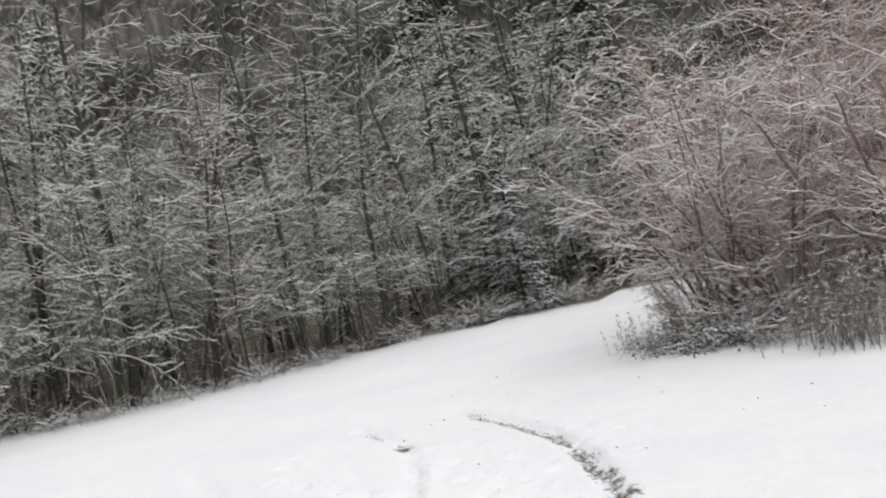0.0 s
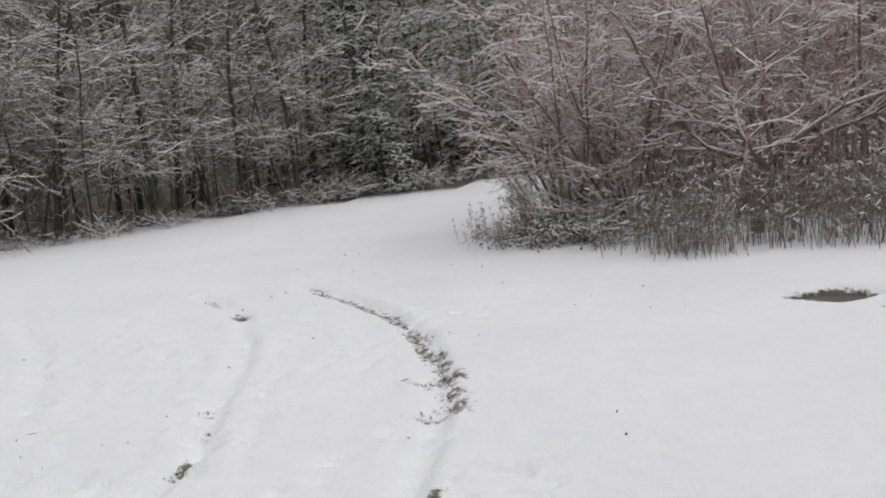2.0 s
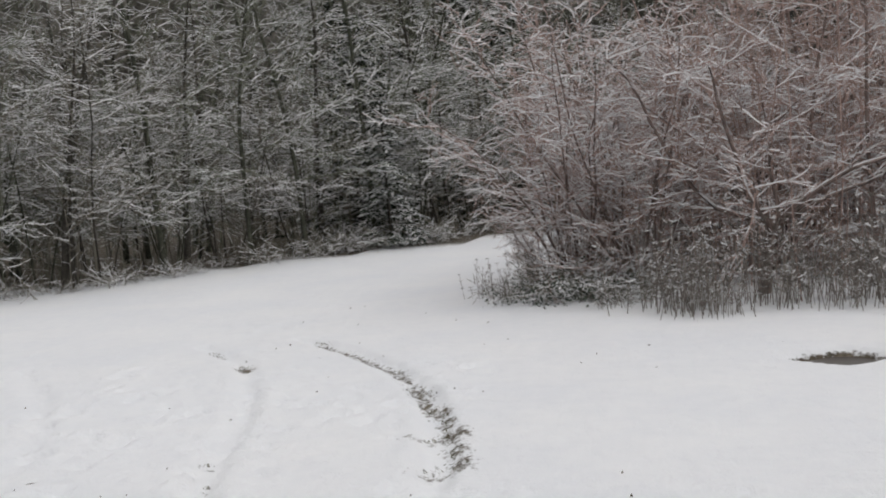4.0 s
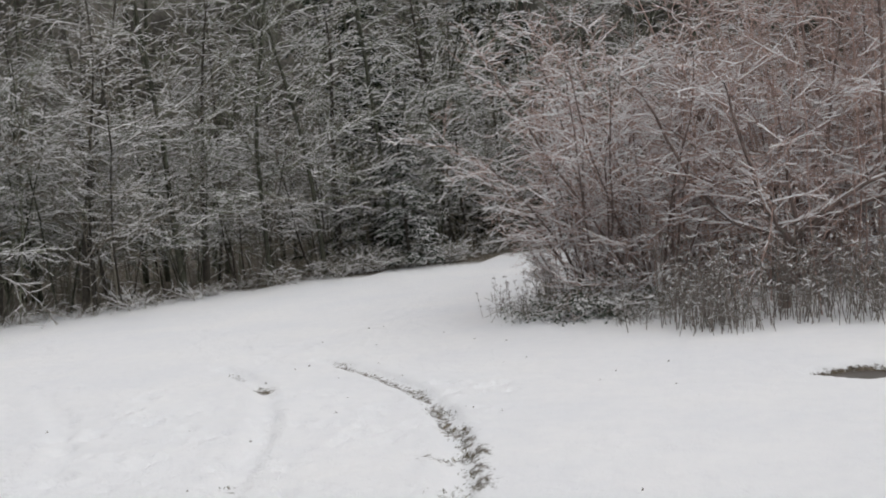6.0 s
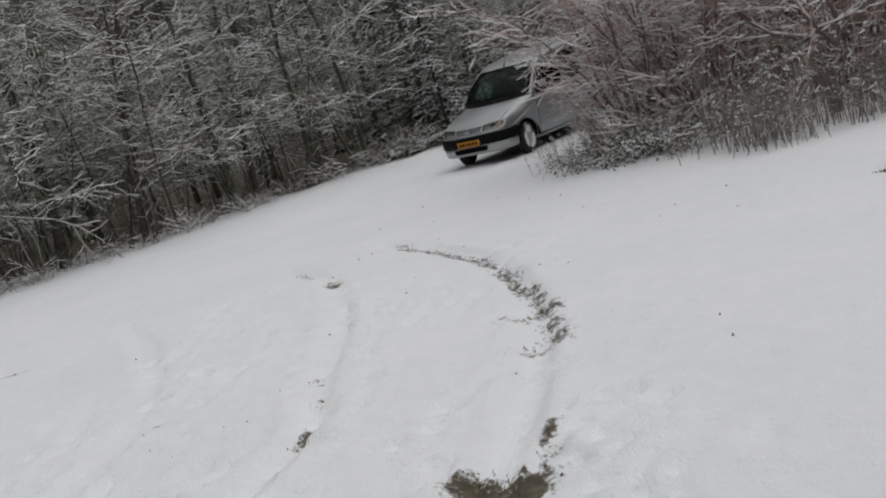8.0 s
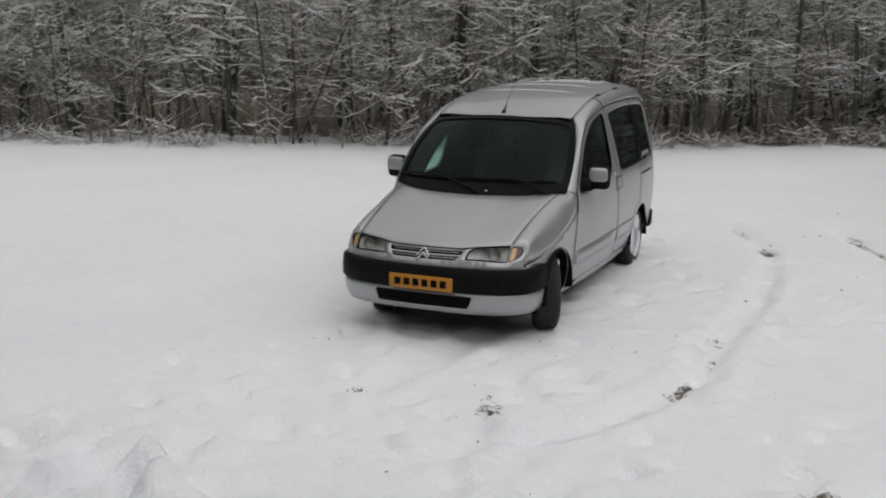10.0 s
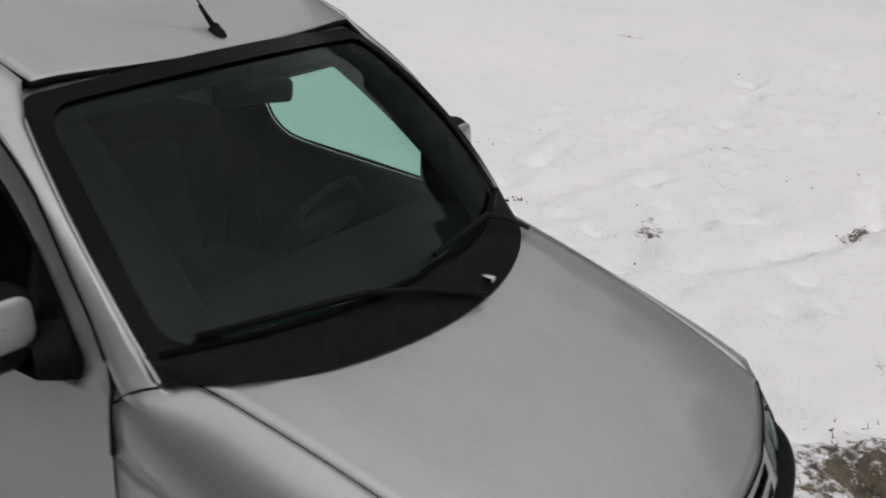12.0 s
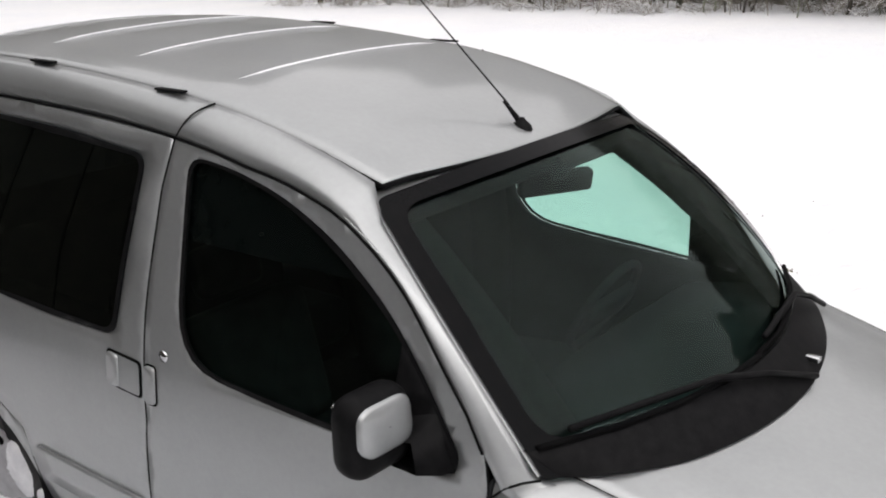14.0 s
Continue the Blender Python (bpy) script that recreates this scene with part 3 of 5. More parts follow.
def arch(c, x0, x1, n=14):
    """Points of a wheel arch from its rear foot to its front foot, at sill height."""
    z0 = 0.25
    a0 = math.asin((z0 - c[1]) / ARCH_RADIUS)
    return [(c[0] - ARCH_RADIUS * math.cos(a0 + (math.pi - 2 * a0) * k / n), c[1] + ARCH_RADIUS * math.sin(a0 + (math.pi - 2 * a0) * k / n)) for k in range(n + 1)]


def gap_shift(x):
    """How far the door's upper gap lies higher along the windscreen pillar."""
    return 0.046 * max(0.0, min(1.0, (x - 0.05) / 0.45)) * max(0.0, min(1.0, (0.93 - x) / 0.12))


A_LINE = smoothcurve([(-1.95, 1.66), (-1.75, 1.728), (-1.4, 1.744), (-0.9, 1.743), (-0.5, 1.730), (-0.23, 1.709), (0.03, 1.671), (0.16, 1.640), (0.28, 1.601), (0.40, 1.549), (0.48, 1.498), (0.60, 1.409), (0.76, 1.229), (0.905, 1.055)])


def rounded_plate(w, h, r, depth):
    """A softly domed plate facing +x."""
    out = rounded([(-w / 2, -h / 2), (w / 2, -h / 2), (w / 2, h / 2), (-w / 2, h / 2)], r, 6)
    dome = lambda y, z, k: (depth * k * (1 - (2 * y / w) ** 4 * 0.5 - (2 * z / h) ** 4 * 0.5), y, z)
    rows = [[dome(y * f, z * f, 1) for y, z in out] for f in (0.02, 0.4, 0.7, 0.9, 1.0)] + [[(-0.012, y, z) for y, z in out]]
    return loft(rows, True)


def build_van():
    van = new("silver_van")
    tagged(van, "silver grey compact passenger van with dark windows, sliding on snow", "van")
    two = [PAINT, LINING]
    G = 0.004  # half of a panel gap

    def both(name, shape, mats, label="", solid=0.0, parent=None, smooth=True):
        a = part(name, shape, mats, parent or van, label, smooth, solid)
        b = part(name, mirrored(shape), mats, parent or van, label, smooth, solid)
        return b, a  # right, left

    s3 = lambda x, z: side(x, z)
    # front wing with the wheel arch, and its shoulder up to the bonnet
    wing = [(0.885 + G, 0.25)] + arch(ARCH_F, 0, 0) + [(1.70, 0.40), (1.85, 0.52), (1.90, 0.610), (1.70, 0.635), (1.4, 0.73), (1.1, 0.815), (0.885 + G, 0.87)]
    wing_mesh = panel(wing, s3, step=0.05, flip=True)
    rows = [[] for k in range(21)]
    for a in (0, 0.06, 0.12, 0.25, 0.38, 0.5, 0.62, 0.75, 0.88, 0.94, 1.0):
        end = wing_end(a).x
        for k in range(21):
            rows[k].append(tuple(wing_at(0.889 + (end - 0.889) * k / 20, a)))
    both("front_wing", join(wing_mesh, flipped(loft(rows))), two, solid=0.012)

    fill = []
    for k in range(9):
        q = wing_at(0.892, 1 - k / 9)
        fill.append([tuple(q), tuple(Vector(side(0.883, min(q.z, 1.02), -0.001)))])
    both("wing_flange", flipped(loft(fill)), two, solid=0.008)

    # front door, with its window opening
    top = [(x, A_LINE(x) - 0.035 + gap_shift(x)) for x in np.arange(0.86, -0.20, -0.04)]
    door = [(-0.345 + G, 0.27), (0.885 - G, 0.27), (0.885 - G, 0.99)] + top + [(-0.232 + G, 1.672), (-0.263 + G, 1.53), (-0.287 + G, 1.17), (-0.29 + G, 0.86), (-0.335 + G, 0.58)]
    win = rounded([(-0.135, 1.07, 0.16), (0.25, 1.040, 0.1), (0.79, 1.02, 0.03), (0.80, 1.07, 0.03), (0.70, 1.215, 0.1), (0.58, 1.352, 0.1), (0.40, 1.482, 0.12), (0.20, 1.568, 0.1), (0.0, 1.612, 0.1), (-0.165, 1.625, 0.06)], 0.05)
    doors = both("front_door", panel(door, s3, [win], 0.028, True), two, solid=0.02)
    # black frame round the glass, the glass, the handle, the lock and the moulding
    def scaled(poly, d):
        cx, cy = sum(p[0] for p in poly) / len(poly), sum(p[1] for p in poly) / len(poly)
        out = []
        for p in poly:
            v = Vector((cx - p[0], cy - p[1]))
            out.append(tuple(Vector(p) + v.normalized() * d))
        return out
    for dr, sgn in zip(doors, (-1, 1)):
        fix = (lambda s: s) if sgn > 0 else mirrored
        part("window_seal", fix(panel(win, lambda x, z: side(x, z, 0.003), [scaled(win, 0.016)], 0.04, True)), BLACK, dr)
        g = part("window_glass", fix(panel(scaled(win, 0.012), lambda x, z: side(x, z, -0.008), (), 0.08, True)), SIDEGLASS, dr, "green-tinted side glass")
        g.visible_shadow = False
        sail = [(0.60, 1.03), (0.79, 1.026), (0.795, 1.07), (0.70, 1.207), (0.62, 1.30)]
        # opaque black strip just inside the glass, from z 1.40 upwards
        strip = [p for p in scaled(win, 0.004) if p[1] > 1.40]
        strip = [(max(p[0] for p in strip), 1.40)] + strip + [(min(p[0] for p in strip), 1.40)]
        part("window_top_strip", fix(panel(strip, lambda x, z: side(x, z, -0.018), (), 0.06, True)), FRIT, dr, "opaque black strip across the top of the window")
        part("mirror_sail", fix(panel(sail, lambda x, z: side(x, z, 0.001), (), 0.05, True)), BLACK, dr, solid=0.01)
        part("lock", fix(moved(spin([(0.018, 0), (0.017, 0.005), (0.001, 0.006)], 16), Matrix.Translation(side(-0.20, 1.073, 0.0)))), CHROME, dr)
        hd = rounded([(-0.282, 0.915), (-0.238, 0.918), (-0.238, 1.03), (-0.282, 1.03)], 0.014)
        part("handle", fix(panel(hd, lambda x, z: side(x, z, 0.008), (), 0.04, True)), PAINT, dr, solid=0.012)
        # flat black rim round the handle: a recess's shade as colour
        part("recess_shade", fix(panel(rounded([(-0.284, 0.909), (-0.231, 0.912), (-0.231, 1.036), (-0.284, 1.036)], 0.018), lambda x, z: side(x, z, 0.0015), (), 0.04, True)), SEAM, dr)
        part("moulding", fix(panel(rounded([(-0.28, 0.42), (0.84, 0.42), (0.84, 0.54), (-0.28, 0.556)], 0.02), lambda x, z: side(x, z, 0.010), (), 0.06, True)), PAINT, dr, solid=0.014)

    # sliding door and rear quarter
    rtop = [(x, A_LINE(x) - 0.035) for x in np.arange(-0.27, -1.2, -0.05)]
    slide = [(-0.99 + G, 0.27), (-0.345 - G, 0.27), (-0.335 - G, 0.58), (-0.29 - G, 0.86), (-0.287 - G, 1.17), (-0.263 - G, 1.53), (-0.232 - G, 1.672)] + rtop + [(-1.22 + G, 1.705), (-1.22 + G, 0.70), (-1.03, 0.60)]
    swin = rounded([(-1.197, 1.085), (-0.75, 1.075), (-0.42, 1.085), (-0.345, 1.605), (-0.75, 1.635), (-1.197, 1.645)], 0.05)
    sdoors = both("sliding_door", panel(slide, s3, [swin], 0.055, True), two, solid=0.02)
    qtop = [(x, A_LINE(x) - 0.035) for x in np.arange(-1.26, -1.9, -0.05)]
    quarter = [(-1.965, 0.30), (-1.69, 0.26)] + [(2 * ARCH_R[0] - p[0], p[1]) for p in arch(ARCH_R, 0, 0)] + [(-0.99 - G, 0.262), (-1.03 - G, 0.60), (-1.22 - G, 0.70), (-1.22 - G, 1.705)] + qtop + [(-1.93, 1.54), (-1.965, 1.1)]
    qwin = rounded([(-1.82, 1.10), (-1.243, 1.087), (-1.243, 1.645), (-1.76, 1.62)], 0.06)
    quarters = both("rear_quarter", panel(quarter, s3, [qwin], 0.055, True), two, solid=0.02)
    for group, w in ((sdoors, swin), (quarters, qwin)):
        for dr, sgn in zip(group, (-1, 1)):
            fix = (lambda s: s) if sgn > 0 else mirrored
            part("window_seal", fix(panel(w, lambda x, z: side(x, z, 0.004), [scaled(w, 0.02)], 0.04, True)), BLACK, dr)
            g = part("window_glass", fix(panel(scaled(w, 0.010), lambda x, z: side(x, z, 0.002), (), 0.09, True)), PRIVACY, dr, "dark tinted glass")
            g.visible_shadow = False
    both("window_bar", panel([(-1.262, 1.095), (-1.180, 1.093), (-1.180, 1.638), (-1.262, 1.638)], lambda x, z: side(x, z, 0.006), (), 0.06, True), BLACK, "black bar between the rear side windows")
    for dr, sgn in zip(sdoors, (-1, 1)):
        fix = (lambda s: s) if sgn > 0 else mirrored
        hd = rounded([(-0.465, 0.925), (-0.298, 0.918), (-0.298, 1.032), (-0.465, 1.04)], 0.02)
        # black sheet showing as an outline, the recess's shade painted on
        part("recess_shade", fix(panel(hd, lambda x, z: side(x, z, 0.0015), [], 0.04, True)), SEAM, dr)
        part("recess_plate", fix(panel(scaled(hd, 0.011), lambda x, z: side(x, z, 0.0045), [], 0.04, True)), PAINT, dr)
        part("handle", fix(panel(rounded([(-0.458, 0.932), (-0.405, 0.93), (-0.405, 1.028), (-0.458, 1.032)], 0.015), lambda x, z: side(x, z, 0.010), (), 0.04, True)), PAINT, dr, solid=0.012)
        part("moulding", fix(panel(rounded([(-0.96, 0.42), (-0.36, 0.42), (-0.36, 0.556), (-0.96, 0.556)], 0.02), lambda x, z: side(x, z, 0.010), (), 0.06, True)), PAINT, dr, solid=0.014)
        part("slide_rail", fix(panel([(-1.80, 0.955), (-1.25, 0.955), (-1.25, 0.975), (-1.80, 0.975)], lambda x, z: side(x, z, 0.003), (), 0.08, True)), SEAM, dr)
    # sills
    both("sill", panel([(-0.98, 0.20), (0.98, 0.20), (0.98, 0.266), (-0.98, 0.266)], lambda x, z: side(x, z, -0.012), (), 0.08, True), two, solid=0.02)

    # roof with pressed ribs
    def roof_edge(x):
        return curve([(-1.95, 0.60), (-1.5, 0.628), (0.2, 0.628), (0.42, 0.622), (0.52, 0.61)], x)
    stations = [0.0, 0.015, 0.04, 0.08, 0.13, 0.2, 0.3, 0.42, 0.55]
    xs = [0.508 - s for s in stations] + list(np.arange(-0.12, -1.93, -0.03)) + [-1.95]
    rows = []
    for x in xs:
        row = []
        for j in range(-16, 17):
            y = roof_edge(x) * j / 16
            xx = x - 0.22 * y * y * max(0.0, (x + 0.3) / 0.8) if x > -0.3 else x
            z = roof_z(xx, y)
            row.append((xx, y, z))
        rows.append(row)
    roof_ob = part("roof", loft(rows), two, van, solid=0.018)
    for x in (-0.24, -0.70, -1.15, -1.60):
        rib = []
        for k in range(21):
            y = -0.47 + 0.94 * k / 20
            e = min(1.0, 4 * (1 - abs(y) / 0.475))
            rib.append([(x + d * e, y, roof_z(x + d * e, y) + h * e + 0.0005) for d, h in ((-0.016, 0.0), (-0.010, 0.006), (0.0, 0.008), (0.010, 0.006), (0.016, 0.0))])
        ridge = part("roof_rib", flipped(loft(rib)), PAINT, roof_ob)
        # thin white line along the rib's front edge
        pale = []
        for k in range(21):
            y = -0.46 + 0.92 * k / 20
            e = min(1.0, 4 * (1 - abs(y) / 0.47))
            pale.append([(x + d * e, y, roof_z(x + d * e, y) + h * e + 0.001) for d, h in ((0.005, 0.0070), (0.008, 0.0076), (0.011, 0.0062), (0.013, 0.004))])
        part("pale_line", flipped(loft(pale)), PACKED, roof_ob, "thin white line along the rib")
    # pillar and cant rail between screen, roof and doors
    rail = []
    for xo, yo, xi, yi in ((1.10, -0.016, 1.07, -0.014), (1.03, -0.007, 1.02, -0.004), (0.975, 0.001, 0.98, 0.008), (0.945, 0.006, 0.955, 0.024)):
        o, i = wing_at(xo, 0.55) + Vector((0, 0.6, 0.8)) * yo, wing_at(xi, 0.14) + Vector((0, 0.2, 0.97)) * yi
        rail.append([tuple(o.lerp(i, k / 4)) for k in range(5)])
    for k in range(46):
        f = k / 45
        x = 0.915 - 2.85 * f
        zo = A_LINE(x) - 0.031 + gap_shift(x)
        o = Vector(side(x, zo - 0.010, 0.003))
        if x > 0.42:
            i = Vector(screen(1.0, min(1.0, max(0.0, (0.983 - x) / 0.566)), 0.004))
        else:
            y = roof_edge(x)
            i = Vector((x, y, roof_z(x, y)))
        m = (i + o) / 2 + Vector((0.25, 0.55, 0.65)).normalized() * (0.004 + 0.012 * (x < 0.4))
        rail.append([tuple(o), tuple(o.lerp(m, 0.5) + Vector((0, 0.005, 0.002))), tuple(m), tuple(i.lerp(m, 0.5) + Vector((0, 0.001, 0.004))), tuple(i)])
    both("cant_rail", flipped(loft(rail)), two, solid=0.014)
    both("door_gap", tube([side(x, A_LINE(x) - 0.045 + gap_shift(x), 0.002) for x in np.arange(0.86, -1.88, -0.05)], 0.0045, 6), SEAM)
    both("door_gap", tube([side(0.885, z, -0.003) for z in np.linspace(0.27, 1.0, 14)], 0.0038, 6), SEAM)
    both("door_gap", tube([(0.886, 0.826, 0.995), (0.92, 0.815, 1.028), (0.955, 0.797, 1.045), (0.99, 0.777, 1.054)], 0.003, 6), SEAM)
    both("door_gap", tube([side(x, z, -0.003) for x, z in ((-0.345, 0.27), (-0.335, 0.58), (-0.31, 0.72), (-0.29, 0.86), (-0.287, 1.0), (-0.287, 1.17), (-0.276, 1.35), (-0.263, 1.53), (-0.232, 1.67))], 0.0042, 6), SEAM)
    both("bonnet_gap", tube([(x, bonnet_edge(x) + 0.001, bonnet_z(x, bonnet_edge(x)) - 0.002) for x in np.linspace(1.06, 1.915, 18)], 0.0022, 6), SEAM)
    seam = []
    for f in np.linspace(0, 1, 9):
        x = -0.225 + 0.075 * f
        o, i = Vector(side(x, A_LINE(x) - 0.041, 0.003)), Vector((x, roof_edge(x), roof_z(x, roof_edge(x))))
        seam.append(o.lerp(i, f) + Vector((0, 0.55, 0.65)) * 0.022 * math.sin(math.pi * f) + Vector((0, 0, 0.002)))
    both("rail_gap", tube(seam, 0.0028, 6), SEAM)
    for x in (-0.33, -0.95, -1.6):
        cap = block(-0.062, 0.062, -0.011, 0.011, -0.004, 0.003, 0.003)
        both("rail_cap", moved(cap, Matrix.Translation((x, roof_edge(x) + 0.005, roof_z(x, roof_edge(x)) + 0.006))), BLACK)

    # windscreen: black border, glass, cowl, wipers
    border = rounded([(-0.995, 0.0, 0.02), (0.995, 0.0, 0.02), (0.995, 0.995), (-0.995, 0.995)], 0.055, 6)
    part("screen_frame", panel([(-1.0, 0.02), (1.0, 0.02), (1.0, 1.035), (-1.0, 1.035)], lambda u, s: screen(u, s, 0.003 - 0.25 * max(0.0, s - 1.0)), [scaled(border, 0.04)], 0.05), PAINT, van)
    hole = rounded([(-0.94, 0.10), (0.94, 0.10), (0.925, 0.935), (-0.925, 0.935)], 0.10, 6)
    part("screen_border", panel(border, lambda u, s: screen(u, s, 0.010), [hole], 0.05), FRIT, van, "black glass border")
    gl = part("windscreen", panel(border, lambda u, s: screen(u * 0.985, 0.01 + s * 0.98, 0.0), (), 0.08), GLASS, van, "green-tinted windscreen glass")
    gl.visible_shadow = False
    cowl = []
    for j in range(-20, 21):
        u = j / 20
        b = Vector(screen(u, 0.10, 0.008))
        f = Vector((1.295 - 0.42 * (0.735 * u) ** 2 - 0.06 * u**8, 0.735 * u, 0))
        f.z = bonnet_z(f.x, f.y) + 0.005 + 0.010 * math.exp(-((abs(u) - 0.84) / 0.10) ** 2)
        cowl.append([tuple(b.lerp(f, k / 5) + Vector((0, 0, 0.006 * math.sin(k / 5 * math.pi)))) for k in range(6)])
    part("cowl", loft(cowl), BLACK, van, "black plastic scuttle panel")
    part("washer_jet", moved(block(-0.02, 0.02, -0.012, 0.012, -0.004, 0.012, 0.004), Matrix.Translation((1.262, 0.17, 1.056))), CHROME, van)
    for y0, y1, s1 in ((0.10, -0.58, 0.075), (0.62, 0.02, 0.09)):
        arm = [Vector((1.30 - 0.4 * y0 * y0, y0, 1.045)), Vector(screen(0.5 * (y0 + y1) / 0.66, s1 + 0.03, 0.045)), Vector(screen(y1 / 0.66, s1 + 0.04, 0.03))]
        w = part("wiper", tube([arm[0], arm[0].lerp(arm[1], 0.5) + Vector((0, 0, 0.01)), arm[1], arm[2]], 0.009, 6), BLACK, van)
        part("wiper_blade", tube([Vector(screen((y1 + d) / 0.66, s1 + 0.015 + 0.02 * abs(d), 0.018)) for d in (-0.06, 0.1, 0.25, 0.4, 0.55)], 0.008, 6), SEAM, w)

    # bonnet
    rows = []
    for k in range(25):
        f = k / 24
        row = []
        for j in range(-18, 19):
            u = j / 18
            yb = 0.70 * u
            back = 1.255 - 0.42 * yb * yb - 0.06 * u**8
            yf = 0.631 * u
            front = nose(yf, lip(yf))[0] + 0.005
            x = back + (front - back) * f
            y = (bonnet_edge(x) - 0.002) * u
            crease = 0.005 * math.exp(-((abs(u) - 0.80) / 0.09) ** 2) * (1 - f)
            row.append((x, y, bonnet_z(x, y) + crease))
        rows.append(row)
    part("bonnet", flipped(loft(rows)), two, van, solid=0.014)

    # nose panel with grille, lamps
    lens = rounded([(0.322, 0.655), (0.628, 0.642), (0.629, 0.754), (0.384, 0.739), (0.345, 0.718)], 0.02)
    flash = rounded([(0.636, 0.643), (0.690, 0.672), (0.722, 0.715), (0.706, 0.745), (0.636, 0.754)], 0.016)
    slots = [rounded([(-0.288, 0.686), (0.288, 0.686), (0.298, 0.712), (-0.298, 0.712)], 0.010), rounded([(-0.255, 0.646), (0.255, 0.646), (0.280, 0.674), (-0.280, 0.674)], 0.010)]
    ends = [tuple(wing_end(a))[1:] for a in (1.0, 0.94, 0.88, 0.75, 0.62, 0.5, 0.38, 0.25, 0.12, 0.06)]
    half = [(0.78, 0.54), (0.77, 0.59)] + [(y + 0.001, z + 0.001) for y, z in ends] + [(y, lip(y) - 0.003) for y in (0.625, 0.5, 0.42, 0.385, 0.35, 0.32, 0.28, 0.12)]
    faceo = half + [(-y, z) for y, z in reversed(half)]
    mir = lambda poly: [(-a, b) for a, b in reversed(poly)]
    part("nose_panel", panel(faceo, nose, [lens, flash, mir(lens), mir(flash)] + slots, 0.05), two, van, solid=0.012)
    part("grille_back", panel([(-0.33, 0.635), (0.33, 0.635), (0.33, 0.725), (-0.33, 0.725)], lambda y, z: nose(y, z, -0.05), (), 0.06), SEAM, van)
    part("bonnet_gap", tube([nose(y, lip(y) - 0.004, 0.002) for y in np.linspace(-0.625, 0.625, 51)], 0.0045, 6), SEAM, van)
    for zz in (0.699, 0.660):
        part("grille_bar", tube([nose(y, zz, -0.012) for y in np.linspace(-0.27, 0.27, 9)], 0.004, 6), PAINT, van)
    for zz, h in ((0.662, 0.062), (0.630, 0.060)):
        chev = [tube([nose(-0.055, zz, 0.008), nose(0, zz + h, 0.010), nose(0.055, zz, 0.008)], 0.010, 6)]
        part("badge_bar", join(*chev), CHROME, van)
    for sgn in (-1, 1):
        fix = (lambda p: p) if sgn > 0 else mir
        lamp = part("headlight", panel(fix(lens), lambda y, z: nose(y, z, -0.002), (), 0.04), LENS, van, "clear headlight lens over a dull reflector")
        part("reflector", panel(fix(lens), lambda y, z: nose(y, z, -0.035 - 0.05 * math.sin(min(1, max(0, (abs(y) - 0.32) / 0.31)) * math.pi) * math.sin((z - 0.62) / 0.16 * math.pi)), (), 0.03), REFLECTOR, lamp)
        part("bulb_bowl", moved(spin([(0.052, 0.0), (0.047, -0.020), (0.032, -0.034), (0.001, -0.040)], 24), pose(*nose(sgn * 0.52, 0.697, -0.024), 0, 0, -90)), BOWL, lamp)
        part("lamp_seal", panel(fix(lens), lambda y, z: nose(y, z, 0.002), [fix(scaled(lens, 0.006))], 0.04), SEAM, lamp)
        ind = part("indicator", panel(fix(flash), lambda y, z: nose(y, z, -0.002), (), 0.03), AMBER, van, "amber indicator lens")
        part("dark_end", panel(fix(rounded([(0.672, 0.668), (0.688, 0.676), (0.718, 0.716), (0.703, 0.742), (0.672, 0.747)], 0.01)), lambda y, z: nose(y, z, 0.0005), (), 0.03), BOWL_DARK, ind, "dark brown outer end of the lens")
        part("lamp_seal", panel(fix(flash), lambda y, z: nose(y, z, 0.002), [fix(scaled(flash, 0.007))], 0.03), SEAM, ind)

    # bumper: black upper band, painted lower part, intake, plate
    def bumper_path(out, n=40):
        pts = []
        for k in range(n + 1):
            a = -math.pi / 2 + math.pi * k / n
            c, s = abs(math.cos(a)) ** 0.62, math.copysign(abs(math.sin(a)) ** 0.72, a)
            pts.append((1.66 + (0.47 + out) * c, (0.815 + out) * s))
        return pts
    def band(prof):
        return loft([[(px, py, z) for px, py in bumper_path(o)] for o, z in prof])
    upper = part("bumper_strip", band([(-0.12, 0.560), (-0.03, 0.592), (0.0, 0.594), (0.016, 0.580), (0.022, 0.51), (0.020, 0.425), (0.0, 0.405), (-0.03, 0.40)][::-1]), BLACK, van, "black plastic bumper band")
    lower = part("bumper", band([(-0.02, 0.408), (0.0, 0.405), (0.004, 0.38), (-0.004, 0.30), (-0.03, 0.245), (-0.10, 0.235)][::-1]), PAINT, van)
    part("intake", panel(rounded([(-0.37, 0.295), (0.37, 0.295), (0.40, 0.385), (-0.40, 0.385)], 0.02), lambda y, z: (2.142 - 0.13 * y * y, y, z), (), 0.05), SEAM, lower)
    for z in (0.32, 0.345, 0.37):
        part("intake_slat", tube([(2.149 - 0.13 * y * y, y, z) for y in np.linspace(-0.36, 0.36, 9)], 0.005, 6), BLACK, lower)
    plate = part("number_plate", block(2.153, 2.163, -0.26, 0.26, 0.412, 0.522, 0.004), PLATE, van, "yellow plate with dark bars")
    for k in range(6):
        part("plate_bar", block(2.1632, 2.1645, -0.215 + k * 0.075, -0.165 + k * 0.075, 0.440, 0.495, 0), SEAM, plate, smooth=False)
